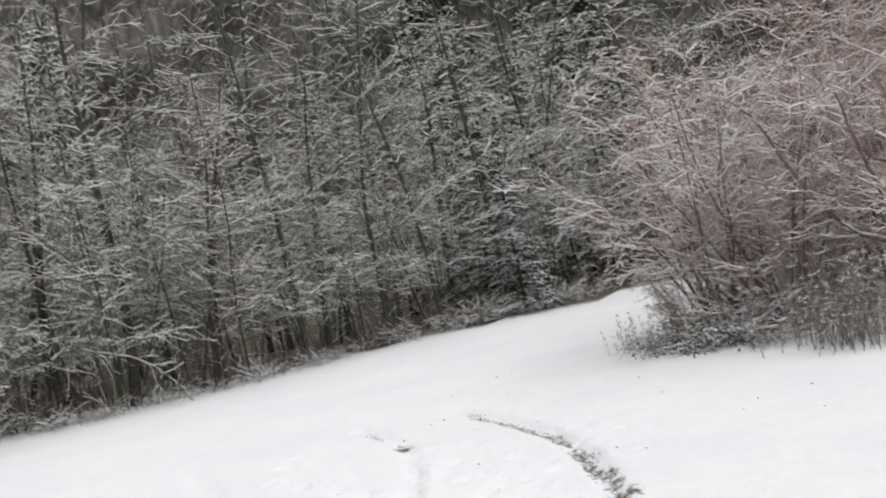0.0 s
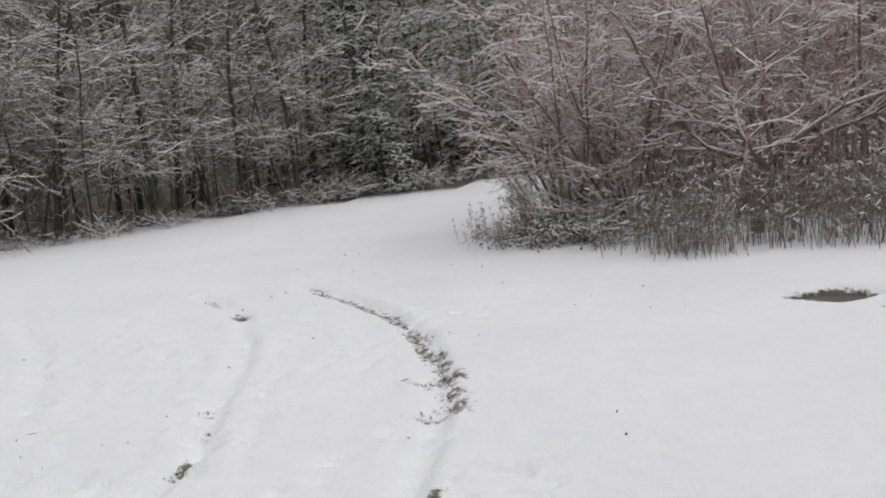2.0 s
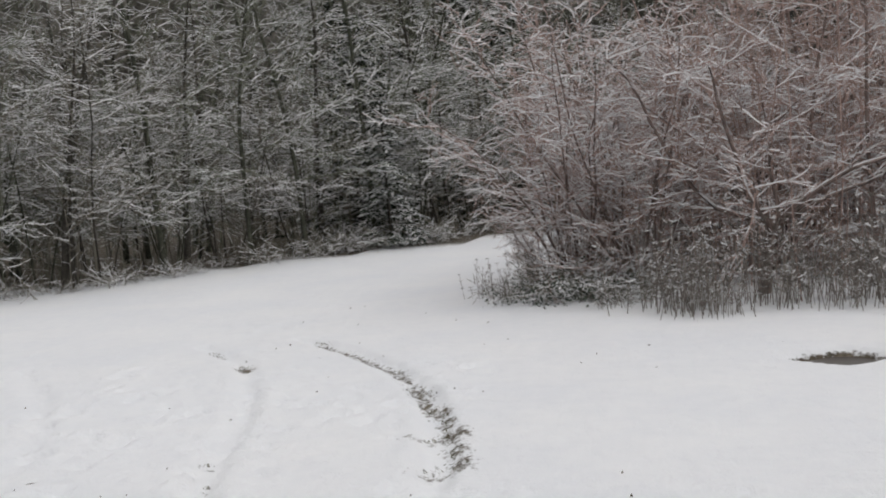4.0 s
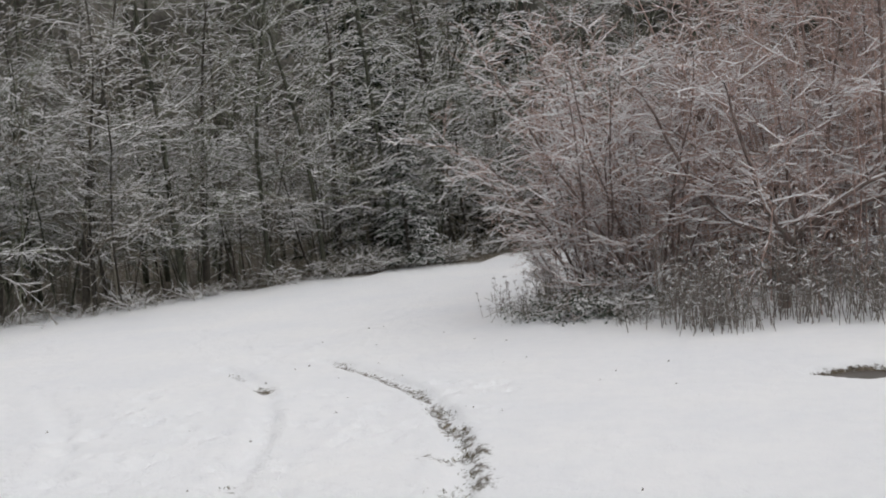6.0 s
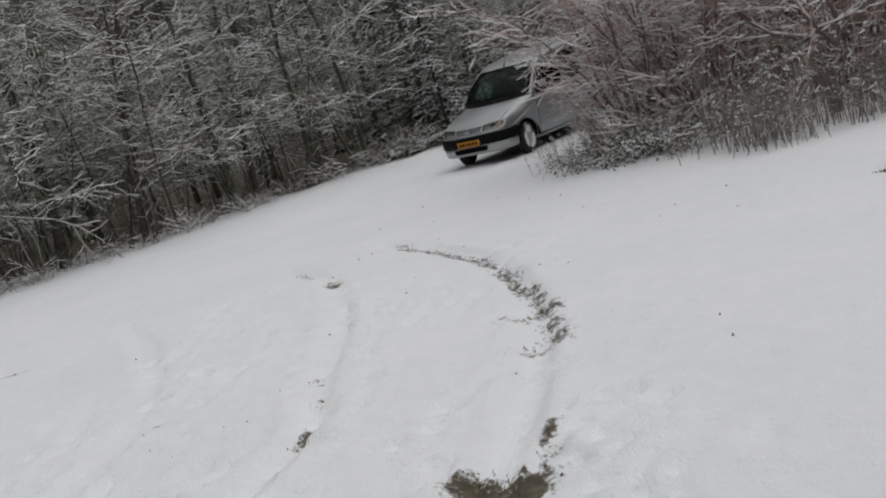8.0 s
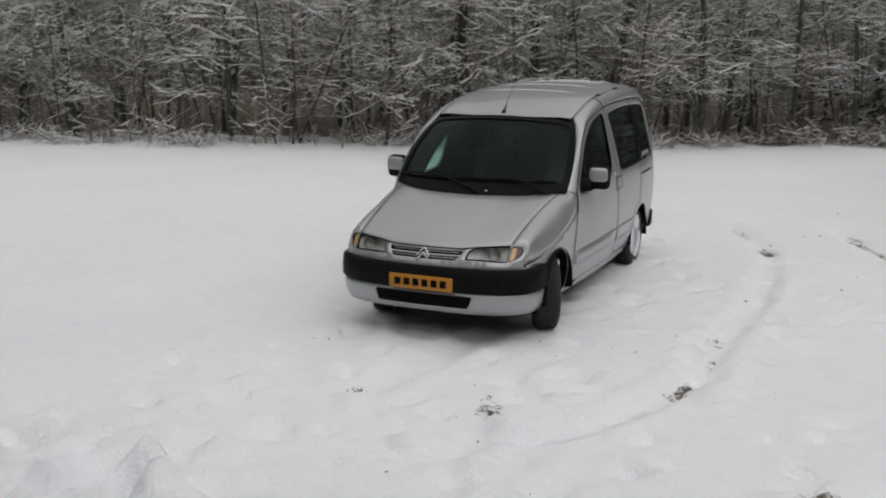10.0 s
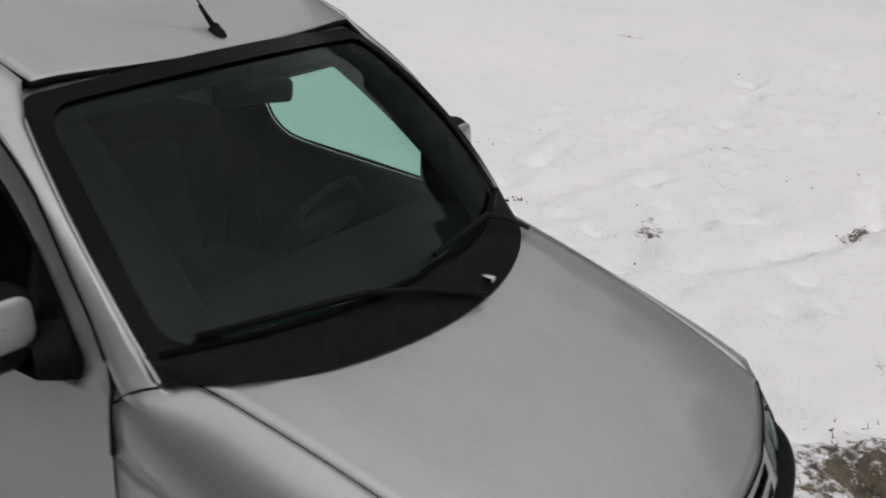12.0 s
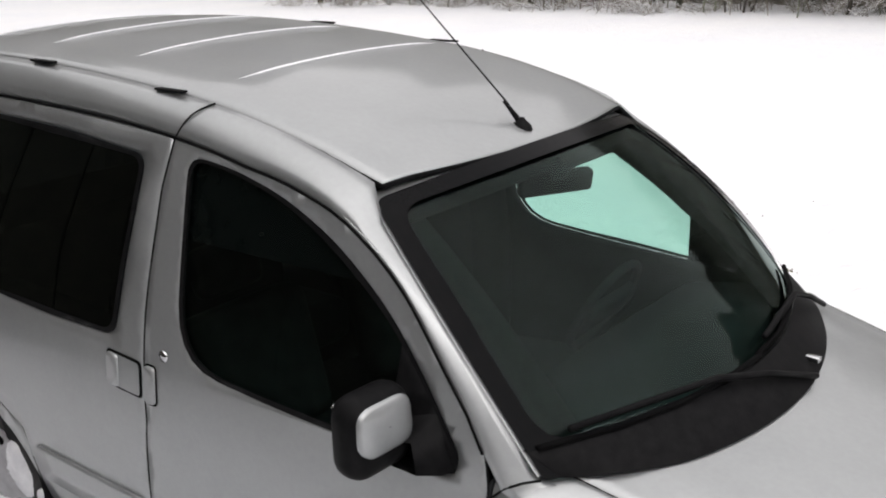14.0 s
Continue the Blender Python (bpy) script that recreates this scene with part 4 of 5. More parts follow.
    part("snow_smear", [(v[0] * 0.012 + 2.135, v[1] * 0.06 - 0.42, v[2] * 0.012 + 0.515) for v in BALL[0]] and ([(v[0] * 0.012 + 2.10, v[1] * 0.05 - 0.46, v[2] * 0.012 + 0.525) for v in BALL[0]], BALL[1]), PACKED, upper, "smear of snow")

    # mirrors
    for sgn in (-1, 1):
        fix = (lambda s: s) if sgn > 0 else mirrored
        foot = fix(loft([[(0.80, 0.80, 1.03), (0.62, 0.815, 1.03), (0.62, 0.80, 1.13), (0.74, 0.785, 1.17)],
                         [(0.78, 0.86, 1.035), (0.66, 0.875, 1.035), (0.64, 0.86, 1.10), (0.72, 0.85, 1.12)],
                         [(0.74, 0.90, 1.04), (0.63, 0.91, 1.05), (0.62, 0.90, 1.10), (0.72, 0.89, 1.11)]], True))
        house = part("mirror", fix(moved(block(-0.055, 0.055, -0.095, 0.095, -0.105, 0.095, 0.05, 5), pose(0.640, 0.932, 1.145, 0, 0, 4))), BLACK, van, "black door mirror with a silver cap")
        part("mirror_foot", foot, BLACK, house)
        part("mirror_cap", fix(moved(rounded_plate(0.156, 0.116, 0.040, 0.018), pose(0.686, 0.938, 1.166, 0, -6, 4))), PAINT, house)
        part("mirror_glass", fix(moved(block(-0.003, 0.003, -0.06, 0.06, -0.065, 0.06, 0.002), pose(0.585, 0.930, 1.145, 0, 0, 4))), CHROME, house)

    # aerial
    aerial = part("aerial", tube([(0.41, 0.0, 1.66), (0.385, 0.0, 1.70), (0.02, 0.0, 2.03)], 0.0035, 6, 0.6), BLACK, van)
    part("aerial_foot", loft([[(0.43 + r * 1.5 * math.cos(a), r * math.sin(a), 1.632 + h) for a in np.linspace(0, 2 * math.pi, 12, endpoint=False)] for r, h in ((0.024, 0.0), (0.020, 0.014), (0.010, 0.026), (0.006, 0.034))], True), BLACK, aerial)
    part("aerial_spring", tube([(0.425, 0.0, 1.652), (0.37, 0.0, 1.708)], 0.009, 8, 0.6), BLACK, aerial)

    # tail
    tail = [(-0.80, 0.30), (0.80, 0.30), (0.82, 0.9), (0.80, 1.1), (0.66, 1.66), (0.45, 1.79), (-0.45, 1.79), (-0.66, 1.66), (-0.80, 1.1), (-0.82, 0.9)]
    twin = rounded([(-0.62, 1.15), (0.62, 1.15), (0.54, 1.58), (-0.54, 1.58)], 0.06)
    back = lambda y, z: (-1.985 - 0.02 * math.cos(y * 1.8) + 0.09 * max(0.0, z - 1.05), y, z)
    gate = part("tailgate", panel(tail, back, [twin], 0.07, True), two, van, solid=0.012)
    part("rear_glass", panel(twin, back, (), 0.1), PRIVACY, gate).visible_shadow = False
    both("tail_lamp", block(-2.045, -2.004, 0.70, 0.80, 0.75, 1.05, 0.015), REDLENS)
    part("rear_bumper", block(-2.07, -1.94, -0.82, 0.82, 0.30, 0.50, 0.04, 3), BLACK, van)

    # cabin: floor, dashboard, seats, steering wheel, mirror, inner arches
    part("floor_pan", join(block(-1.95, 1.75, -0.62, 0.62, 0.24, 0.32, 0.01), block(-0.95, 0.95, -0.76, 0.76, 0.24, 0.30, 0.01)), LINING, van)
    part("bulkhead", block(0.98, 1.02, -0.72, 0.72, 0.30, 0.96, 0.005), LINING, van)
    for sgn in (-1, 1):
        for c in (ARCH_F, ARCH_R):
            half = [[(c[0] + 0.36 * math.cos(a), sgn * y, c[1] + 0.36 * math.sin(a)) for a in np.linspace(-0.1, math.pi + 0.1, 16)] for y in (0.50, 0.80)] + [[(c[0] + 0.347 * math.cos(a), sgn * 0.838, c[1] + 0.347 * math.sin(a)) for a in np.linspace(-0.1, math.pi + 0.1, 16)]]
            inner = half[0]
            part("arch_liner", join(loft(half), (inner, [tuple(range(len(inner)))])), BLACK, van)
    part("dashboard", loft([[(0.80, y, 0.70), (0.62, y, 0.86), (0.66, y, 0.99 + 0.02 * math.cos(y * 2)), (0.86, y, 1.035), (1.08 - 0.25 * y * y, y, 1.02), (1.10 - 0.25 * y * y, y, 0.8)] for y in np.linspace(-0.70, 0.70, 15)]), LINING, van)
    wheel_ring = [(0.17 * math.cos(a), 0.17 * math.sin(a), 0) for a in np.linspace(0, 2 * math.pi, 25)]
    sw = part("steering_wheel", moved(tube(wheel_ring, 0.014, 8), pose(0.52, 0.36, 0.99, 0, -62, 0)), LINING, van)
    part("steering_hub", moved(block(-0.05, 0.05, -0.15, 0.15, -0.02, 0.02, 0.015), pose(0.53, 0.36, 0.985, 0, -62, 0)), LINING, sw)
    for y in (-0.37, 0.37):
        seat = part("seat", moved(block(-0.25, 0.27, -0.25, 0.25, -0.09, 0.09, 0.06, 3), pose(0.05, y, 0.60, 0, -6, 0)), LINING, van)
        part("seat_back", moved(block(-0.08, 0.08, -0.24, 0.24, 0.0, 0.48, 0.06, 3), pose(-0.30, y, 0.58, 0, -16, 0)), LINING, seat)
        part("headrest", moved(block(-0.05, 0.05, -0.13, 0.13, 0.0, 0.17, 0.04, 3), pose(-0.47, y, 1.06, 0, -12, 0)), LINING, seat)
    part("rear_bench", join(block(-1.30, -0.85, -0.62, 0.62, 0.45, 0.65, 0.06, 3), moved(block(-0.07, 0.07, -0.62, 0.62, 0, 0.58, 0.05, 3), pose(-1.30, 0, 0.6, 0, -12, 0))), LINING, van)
    mm = part("inside_mirror", moved(block(-0.02, 0.02, -0.12, 0.12, -0.035, 0.035, 0.015, 3), pose(0.515, 0.05, 1.475, 0, 12, -30)), BLACK, van)
    part("mirror_stalk", tube([(0.52, 0.03, 1.50), (0.56, 0.0, 1.56)], 0.014, 8), BLACK, mm)
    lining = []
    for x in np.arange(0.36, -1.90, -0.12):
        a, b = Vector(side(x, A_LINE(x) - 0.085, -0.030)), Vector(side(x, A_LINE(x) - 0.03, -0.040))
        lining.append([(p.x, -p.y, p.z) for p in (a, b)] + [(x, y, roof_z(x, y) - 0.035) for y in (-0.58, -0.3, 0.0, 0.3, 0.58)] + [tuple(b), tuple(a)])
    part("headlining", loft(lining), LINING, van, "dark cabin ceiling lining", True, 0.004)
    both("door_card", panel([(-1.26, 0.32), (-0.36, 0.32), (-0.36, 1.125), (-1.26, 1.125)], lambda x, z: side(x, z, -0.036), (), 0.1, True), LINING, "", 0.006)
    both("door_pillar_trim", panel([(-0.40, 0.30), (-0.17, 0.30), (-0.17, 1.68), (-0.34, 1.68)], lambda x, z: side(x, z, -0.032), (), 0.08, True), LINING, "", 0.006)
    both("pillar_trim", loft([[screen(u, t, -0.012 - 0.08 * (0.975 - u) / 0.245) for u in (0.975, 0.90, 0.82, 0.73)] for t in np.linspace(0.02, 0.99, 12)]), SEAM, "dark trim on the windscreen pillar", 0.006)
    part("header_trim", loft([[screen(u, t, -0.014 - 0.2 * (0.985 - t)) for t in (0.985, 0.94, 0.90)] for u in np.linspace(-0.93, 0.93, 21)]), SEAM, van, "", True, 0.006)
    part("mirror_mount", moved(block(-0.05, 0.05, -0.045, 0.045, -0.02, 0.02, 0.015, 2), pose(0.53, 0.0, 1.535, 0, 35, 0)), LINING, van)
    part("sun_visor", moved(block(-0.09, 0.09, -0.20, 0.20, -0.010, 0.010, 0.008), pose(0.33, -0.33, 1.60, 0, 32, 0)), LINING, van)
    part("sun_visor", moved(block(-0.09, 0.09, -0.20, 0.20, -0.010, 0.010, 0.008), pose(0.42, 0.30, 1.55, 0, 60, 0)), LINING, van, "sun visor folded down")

    wheels = [build_wheel("wheel", van, x, y) for x, y in ((1.347, 0.715), (1.347, -0.715), (-1.347, 0.715), (-1.347, -0.715))]
    return van, wheels


van, wheels = build_van()


# ---- woods ----
class Growth:
    """Collects limbs as three-sided prisms, with ridges of snow on the flatter ones."""
    def __init__(self, seed, cover=0.6):
        self.cover, self.bend = cover, 0.16
        self.stem = ([], [])
        self.rng = random.Random(seed)
        self.wood, self.snow = ([], []), ([], [])

    def limb(self, pts, r0, r1, sides=3, snow=1.0):
        vs, fs = self.stem if sides > 4 else self.wood
        n = len(pts)
        k = len(vs)
        for i, p in enumerate(pts):
            d = pts[min(i + 1, n - 1)] - pts[max(i - 1, 0)]
            d.normalize()
            u = d.orthogonal().normalized()
            w = d.cross(u)
            r = r0 + (r1 - r0) * i / (n - 1)
            for s in range(sides):
                a = 2 * math.pi * s / sides
                vs.append(tuple(p + r * (math.cos(a) * u + math.sin(a) * w)))
        for i in range(n - 1):
            for s in range(sides):
                a, b = k + i * sides + s, k + i * sides + (s + 1) % sides
                fs.append((a, b, b + sides, a + sides))
        if not snow:
            return
        vs, fs = self.snow
        for i in range(n - 1):
            p, q = pts[i], pts[i + 1]
            d = q - p
            if d.length < 1e-4 or abs(d.z) / d.length > 0.86 or self.rng.random() > (self.cover if n > 2 else self.cover * 0.55):
                continue
            across = Vector((-d.y, d.x, 0))
            if across.length < 1e-5:
                continue
            across.normalize()
            r = r0 + (r1 - r0) * (i + 0.5) / (n - 1)
            wide, high = (r * 0.68 + 0.001) * snow, (r * 0.75 + 0.0045) * snow * self.rng.uniform(0.5, 1.3)
            k = len(vs)
            for c in (p, q):
                vs += [tuple(c + across * wide), tuple(c + Vector((0, 0, high + r * 0.6))), tuple(c - across * wide)]
            fs += [(k, k + 1, k + 4, k + 3), (k + 1, k + 2, k + 5, k + 4)]

    def path(self, start, way, length, n, bend, lift):
        pts, d = [start.copy()], way.normalized()
        for _ in range(n):
            d = (d + Vector((self.rng.gauss(0, bend), self.rng.gauss(0, bend), self.rng.gauss(0, bend) + lift))).normalized()
            pts.append(pts[-1] + d * length / n)
        return pts

    def branch(self, start, way, length, radius, depth, lift=0.02, twigs=7, snow=1.0):
        n = 5 if depth > 1 else 3 if depth == 1 else 1
        pts = self.path(start, way, length, n, self.bend, lift)
        self.limb(pts, radius, max(0.004, radius * 0.3), 3, snow)
        if depth == 0:
            return
        for _ in range(twigs):
            f = self.rng.uniform(0.15, 1.0)
            i = min(int(f * n), n - 1)
            p = pts[i].lerp(pts[i + 1], f * n - i)
            d = (pts[i + 1] - pts[i]).normalized()
            side = Vector((self.rng.gauss(0, 1), self.rng.gauss(0, 1), self.rng.gauss(0.0, 0.65)))
            side = (side - d * side.dot(d)).normalized()
            w = d * self.rng.uniform(0.4, 1.0) + side * self.rng.uniform(0.5, 1.0)
            self.branch(p, w, length * self.rng.uniform(0.28, 0.5) * (1.15 - 0.5 * f), max(0.006, radius * 0.45), depth - 1, lift, max(2, twigs - 3), snow)


    def spray(self, start, way, length, radius, lift=0.01, gap=0.16, twig=0.36, fine=3, snow=1.0):
        """A limb with its side shoots left and right in one tilted plane, like a hornbeam's."""
        rng = self.rng
        n = 6
        pts = self.path(start, way, length, n, 0.17, lift)
        self.limb(pts, radius, 0.005, 3, snow)
        plane = Vector((rng.gauss(0, 0.35), rng.gauss(0, 0.35), 1))
        count, sgn = max(4, int(length / gap)), 1
        for k in range(count):
            f = 0.16 + 0.82 * (k + rng.random()) / count
            i = min(int(f * n), n - 1)
            p = pts[i].lerp(pts[i + 1], f * n - i)
            d = (pts[i + 1] - pts[i]).normalized()
            out = d.cross(plane).normalized() * sgn
            sgn = -sgn
            tip = self.path(p, d * rng.uniform(0.6, 1.1) + out * rng.uniform(0.5, 1.0) + Vector((0, 0, rng.gauss(0.05, 0.25))), (length * twig * (1.15 - 0.75 * f) + 0.12) * rng.uniform(0.6, 1.2), 3, 0.24, lift)
            self.limb(tip, max(0.006, radius * 0.42), 0.004, 3, snow)
            for _ in range(fine):
                j = rng.randrange(3)
                q = tip[j].lerp(tip[j + 1], rng.random())
                e = (tip[j + 1] - tip[j]).normalized()
                w = e * rng.uniform(0.5, 1.0) + e.cross(plane).normalized() * rng.choice((-1, 1)) * rng.uniform(0.4, 0.9) + Vector((0, 0, rng.gauss(0.05, 0.3)))
                self.limb(self.path(q, w, rng.uniform(0.14, 0.40), 1, 0.05, 0), 0.0055, 0.0035, 3, snow)


def plant(name, growth, bark, twig, label, category, group, snow_label="snow lying along the branches"):
    t = new(name)
    tagged(t, label, category, group)
    if growth.stem[0]:
        part("trunk", growth.stem, bark, t)
    tagged(part("crown", growth.wood, twig, t), kind="stuff")
    tagged(part("snow", growth.snow, SNOWCAP, t, snow_label, smooth=False), kind="stuff")
    return t


def tree_growth(seed, height, radius, low, limbs, reach, gap=0.17, fine=3):
    """A slim tree with ascending, spraying limbs from low on the trunk."""
    g = Growth(seed, 0.64)
    rng = g.rng
    lean = Vector((rng.gauss(0, 0.05), rng.gauss(0, 0.05), 1))
    trunk = g.path(Vector((0, 0, -0.1)), lean, height, 10, 0.045, 0.05)
    g.limb(trunk, radius, radius * 0.15, 7, 0)
    for k in range(limbs):
        f = low + (0.97 - low) * ((k + rng.random()) / limbs) ** 1.25
        i = min(int(f * 10), 9)
        p = trunk[i].lerp(trunk[i + 1], f * 10 - i)
        a = rng.uniform(0, 6.283)
        up = rng.uniform(0.05, 0.95)
        g.spray(p, Vector((math.cos(a), math.sin(a), up)), reach * (1.12 - 0.75 * f) * rng.uniform(0.6, 1.2), radius * 0.26 * (1.1 - 0.7 * f) + 0.006, rng.uniform(-0.03, 0.04), gap, 0.34, fine, 1.05)
    return g


def fan_growth(seed, stems, height, snow=1.2):
    """Tall coppice: a few leaning stems, bare at the foot, spraying out above head height."""
    g = Growth(seed, 0.8)
    rng = g.rng
    for k in range(stems):
        a = rng.uniform(0, 6.283)
        out = rng.uniform(0.05, 0.38)
        h = height * rng.uniform(0.65, 1.1)
        stem = g.path(Vector((0.3 * math.cos(a), 0.3 * math.sin(a), -0.05)), Vector((out * math.cos(a), out * math.sin(a), 1)), h, 8, 0.06, 0.02)
        r = rng.uniform(0.016, 0.034)
        g.limb(stem, r, r * 0.3, 5, 0)
        for j in range(15):
            f = rng.uniform(0.22, 0.98)
            i = min(int(f * 8), 7)
            b = a + rng.gauss(0, 1.2)
            g.spray(stem[i].lerp(stem[i + 1], f * 8 - i), Vector((math.cos(b), math.sin(b), rng.uniform(0.1, 1.1))), h * 0.36 * (1.15 - 0.7 * f) * rng.uniform(0.6, 1.2), r * 0.4 + 0.003, rng.uniform(-0.05, 0.03), 0.16, 0.36, 2, snow)
    return g


def pole_growth(seed, n=9):
    """A stand of thin young stems."""
    g = Growth(seed, 0.55)
    rng = g.rng
    for k in range(n):
        p = Vector((rng.gauss(0, 0.8), rng.gauss(0, 0.8), -0.05))
        h, r = rng.uniform(2.0, 6.5), rng.uniform(0.010, 0.026)
        pts = g.path(p, Vector((rng.gauss(0, 0.10), rng.gauss(0, 0.10), 1)), h, 7, 0.07, 0.03)
        g.limb(pts, r, r * 0.35, 3, 0)
        for q in pts[1:]:
            for _ in range(1):
                a = rng.uniform(0, 6.283)
                g.branch(q, Vector((math.cos(a), math.sin(a), rng.uniform(0.1, 0.9))), rng.uniform(0.5, 1.3), 0.008, 1, 0.02, 4)
    return g


def spruce_growth(seed, height):
    g = Growth(seed, 0.85)
    rng = g.rng
    trunk = g.path(Vector((0, 0, -0.1)), Vector((0, 0, 1)), height, 8, 0.01, 0.05)
    g.limb(trunk, 0.11, 0.012, 7, 0)
    z = 0.35
    while z < height * 0.98:
        reach = (1 - z / height) * height * 0.27 + 0.15
        for k in range(7):
            a = rng.uniform(0, 6.283)
            pts = g.path(Vector((0, 0, z)), Vector((math.cos(a), math.sin(a), rng.uniform(-0.1, 0.25))), reach * rng.uniform(0.7, 1.1), 5, 0.05, -0.06)
            g.limb(pts, 0.016, 0.006, 3, 1.2)
            for i, q in enumerate(pts[1:]):
                d = (pts[i + 1] - pts[i]).normalized()
                for sgn in (-1, 1):
                    for _ in range(3):
                        w = d * rng.uniform(0.3, 0.9) + Vector((-d.y, d.x, 0)) * sgn + Vector((0, 0, rng.uniform(-0.55, -0.05)))
                        tip = g.path(q, w, rng.uniform(0.18, 0.42) * (0.5 + reach * 0.3), 1, 0.1, -0.05)
                        g.limb(tip, 0.022, 0.010, 3, 1.0)
        z += height * 0.045
    return g


def bush_growth(seed, stems, height, spread):
    """A fan of stems from one stool, arching outwards, with long snowy shoots."""
    g = Growth(seed, 0.86)
    rng = g.rng
    for k in range(stems):
        a = rng.uniform(0, 6.283)
        out = (rng.random() ** 0.7) * spread
        h = height * rng.uniform(0.6, 1.1)
        stem = g.path(Vector((0.22 * math.cos(a), 0.22 * math.sin(a), -0.05)), Vector((out * math.cos(a), out * math.sin(a), 1)), h, 8, 0.07, -0.012)
        r = rng.uniform(0.018, 0.042)
        g.limb(stem, r, 0.006, 5, 0)
        for j in range(13):
            f = rng.uniform(0.16, 1.0) ** 0.8
            i = min(int(f * 8), 7)
            d = (stem[i + 1] - stem[i]).normalized()
            b = a + rng.gauss(0, 1.3)
            g.spray(stem[i].lerp(stem[i + 1], f * 8 - i), d * 0.6 + Vector((math.cos(b), math.sin(b), rng.uniform(-0.15, 0.6))), rng.uniform(0.6, 1.5) * (1.2 - 0.6 * f), 0.010, -0.02, 0.16, 0.34, 2, 1.25)
    for k in range(26):
        a = rng.uniform(0, 6.283)
        g.spray(Vector((0.3 * math.cos(a), 0.3 * math.sin(a), 0.05)), Vector((math.cos(a), math.sin(a), rng.uniform(0.25, 1.2))), rng.uniform(1.0, 2.4), 0.012, -0.03, 0.16, 0.36, 2, 1.15)
    return g


def spreading_growth(seed):
    """A low forking tree with long crooked limbs, thickly covered."""
    g = Growth(seed, 0.95)
    rng = g.rng
    trunk = g.path(Vector((0, 0, -0.1)), Vector((0.1, 0, 1)), 1.15, 4, 0.05, 0)
    g.limb(trunk, 0.085, 0.06, 7, 0)
    for a, up, length in ((178, 0.42, 3.4), (200, 0.85, 2.8), (150, 1.0, 2.6), (10, 0.62, 3.2), (-12, 0.95, 3.0), (30, 0.25, 2.4), (260, 0.5, 1.9), (-50, 0.6, 2.0), (95, 0.9, 2.6)):
        way = Vector((math.cos(radians(a)), math.sin(radians(a)), up))
        limb = g.path(trunk[-1] - Vector((0, 0, rng.uniform(0, 0.25))), way, length, 9, 0.16, 0.03)
        g.limb(limb, 0.040, 0.012, 5, 1.15)
        for q, e in zip(limb[2:], limb[1:]):
            for _ in range(rng.randrange(3)):
                d = (q - e).normalized() * 0.8 + Vector((rng.gauss(0, 0.7), rng.gauss(0, 0.7), rng.gauss(0.15, 0.45)))
                g.spray(q, d, rng.uniform(0.4, 1.1), 0.012, 0.0, 0.18, 0.36, 2, 1.2)
    return g


def bramble_growth(seed, n=26):
    """Arching bramble canes with hanging leaves, some of them under snow."""
    g = Growth(seed, 0.7)
    rng = g.rng
    leaves = ([], [])
    for k in range(n):
        a = rng.uniform(0, 6.283)
        cane = g.path(Vector((rng.gauss(0, 0.22), rng.gauss(0, 0.16), 0)), Vector((math.cos(a), math.sin(a), rng.uniform(0.7, 1.6))), rng.uniform(0.5, 1.1), 6, 0.12, -0.24)
        g.limb(cane, 0.006, 0.004, 3, 1.0)
        for q in cane[1:]:
            for _ in range(6):
                c = q + Vector((rng.gauss(0, 0.06), rng.gauss(0, 0.06), rng.gauss(-0.01, 0.04)))
                u = Vector((rng.gauss(0, 1), rng.gauss(0, 1), rng.gauss(-0.3, 0.4))).normalized() * rng.uniform(0.022, 0.042)
                w = u.cross(Vector((rng.gauss(0, 0.4), rng.gauss(0, 0.4), 1))).normalized() * u.length * 0.55
                white = rng.random() < 0.34
                vs, fs = g.snow if white else leaves
                m = len(vs)
                lift = Vector((0, 0, 0.010))
                vs += [tuple(c - u), tuple(c + w - lift), tuple(c + u - lift), tuple(c - w - lift), tuple(c + lift)]
                fs += [(m, m + 1, m + 4), (m + 1, m + 2, m + 4), (m + 2, m + 3, m + 4), (m + 3, m, m + 4)]
    return g, leaves


def shrub_growth(seed, n, height):
    """Low brushwood weighed down by snow."""
    g = Growth(seed)
    rng = g.rng
    for k in range(n):
        a = rng.uniform(0, 6.283)
        p = Vector((rng.gauss(0, 0.30), rng.gauss(0, 0.30), -0.02))
        g.branch(p, Vector((math.cos(a) * 0.8, math.sin(a) * 0.8, rng.uniform(0.5, 1.3))), height * rng.uniform(0.5, 1.1), 0.008, 1, -0.12, 7, 1.7)
    return g


def weed_growth(seed, n):
    g = Growth(seed, 0.8)
    rng = g.rng
    for k in range(n):
        p = Vector((rng.gauss(0, 0.32), rng.gauss(0, 0.22), -0.02))
        h = rng.uniform(0.35, 1.25)
        pts = g.path(p, Vector((rng.gauss(0, 0.12), rng.gauss(0, 0.12), 1)), h, 4, 0.06, 0)
        g.limb(pts, 0.007, 0.004, 3, 0)
        for q in pts[2:]:
            for _ in range(4):
                d = Vector((rng.gauss(0, 1), rng.gauss(0, 1), rng.uniform(0.2, 1.2))).normalized()
                g.limb([q, q + d * rng.uniform(0.04, 0.12)], 0.008, 0.004, 3, 1.0)
    return g


EDGE = [(-40.0, -6.0), (-30.0, 4.0), (-22.5, 11.0), (-18.6, 14.2), (-15.6, 17.0), (-13.4, 19.4), (-11.4, 22.6), (-9.5, 24.9), (-7.4, 27.4), (-5.0, 31.0), (-1.5, 36.5), (3.0, 43.0), (8.0, 51.0)]
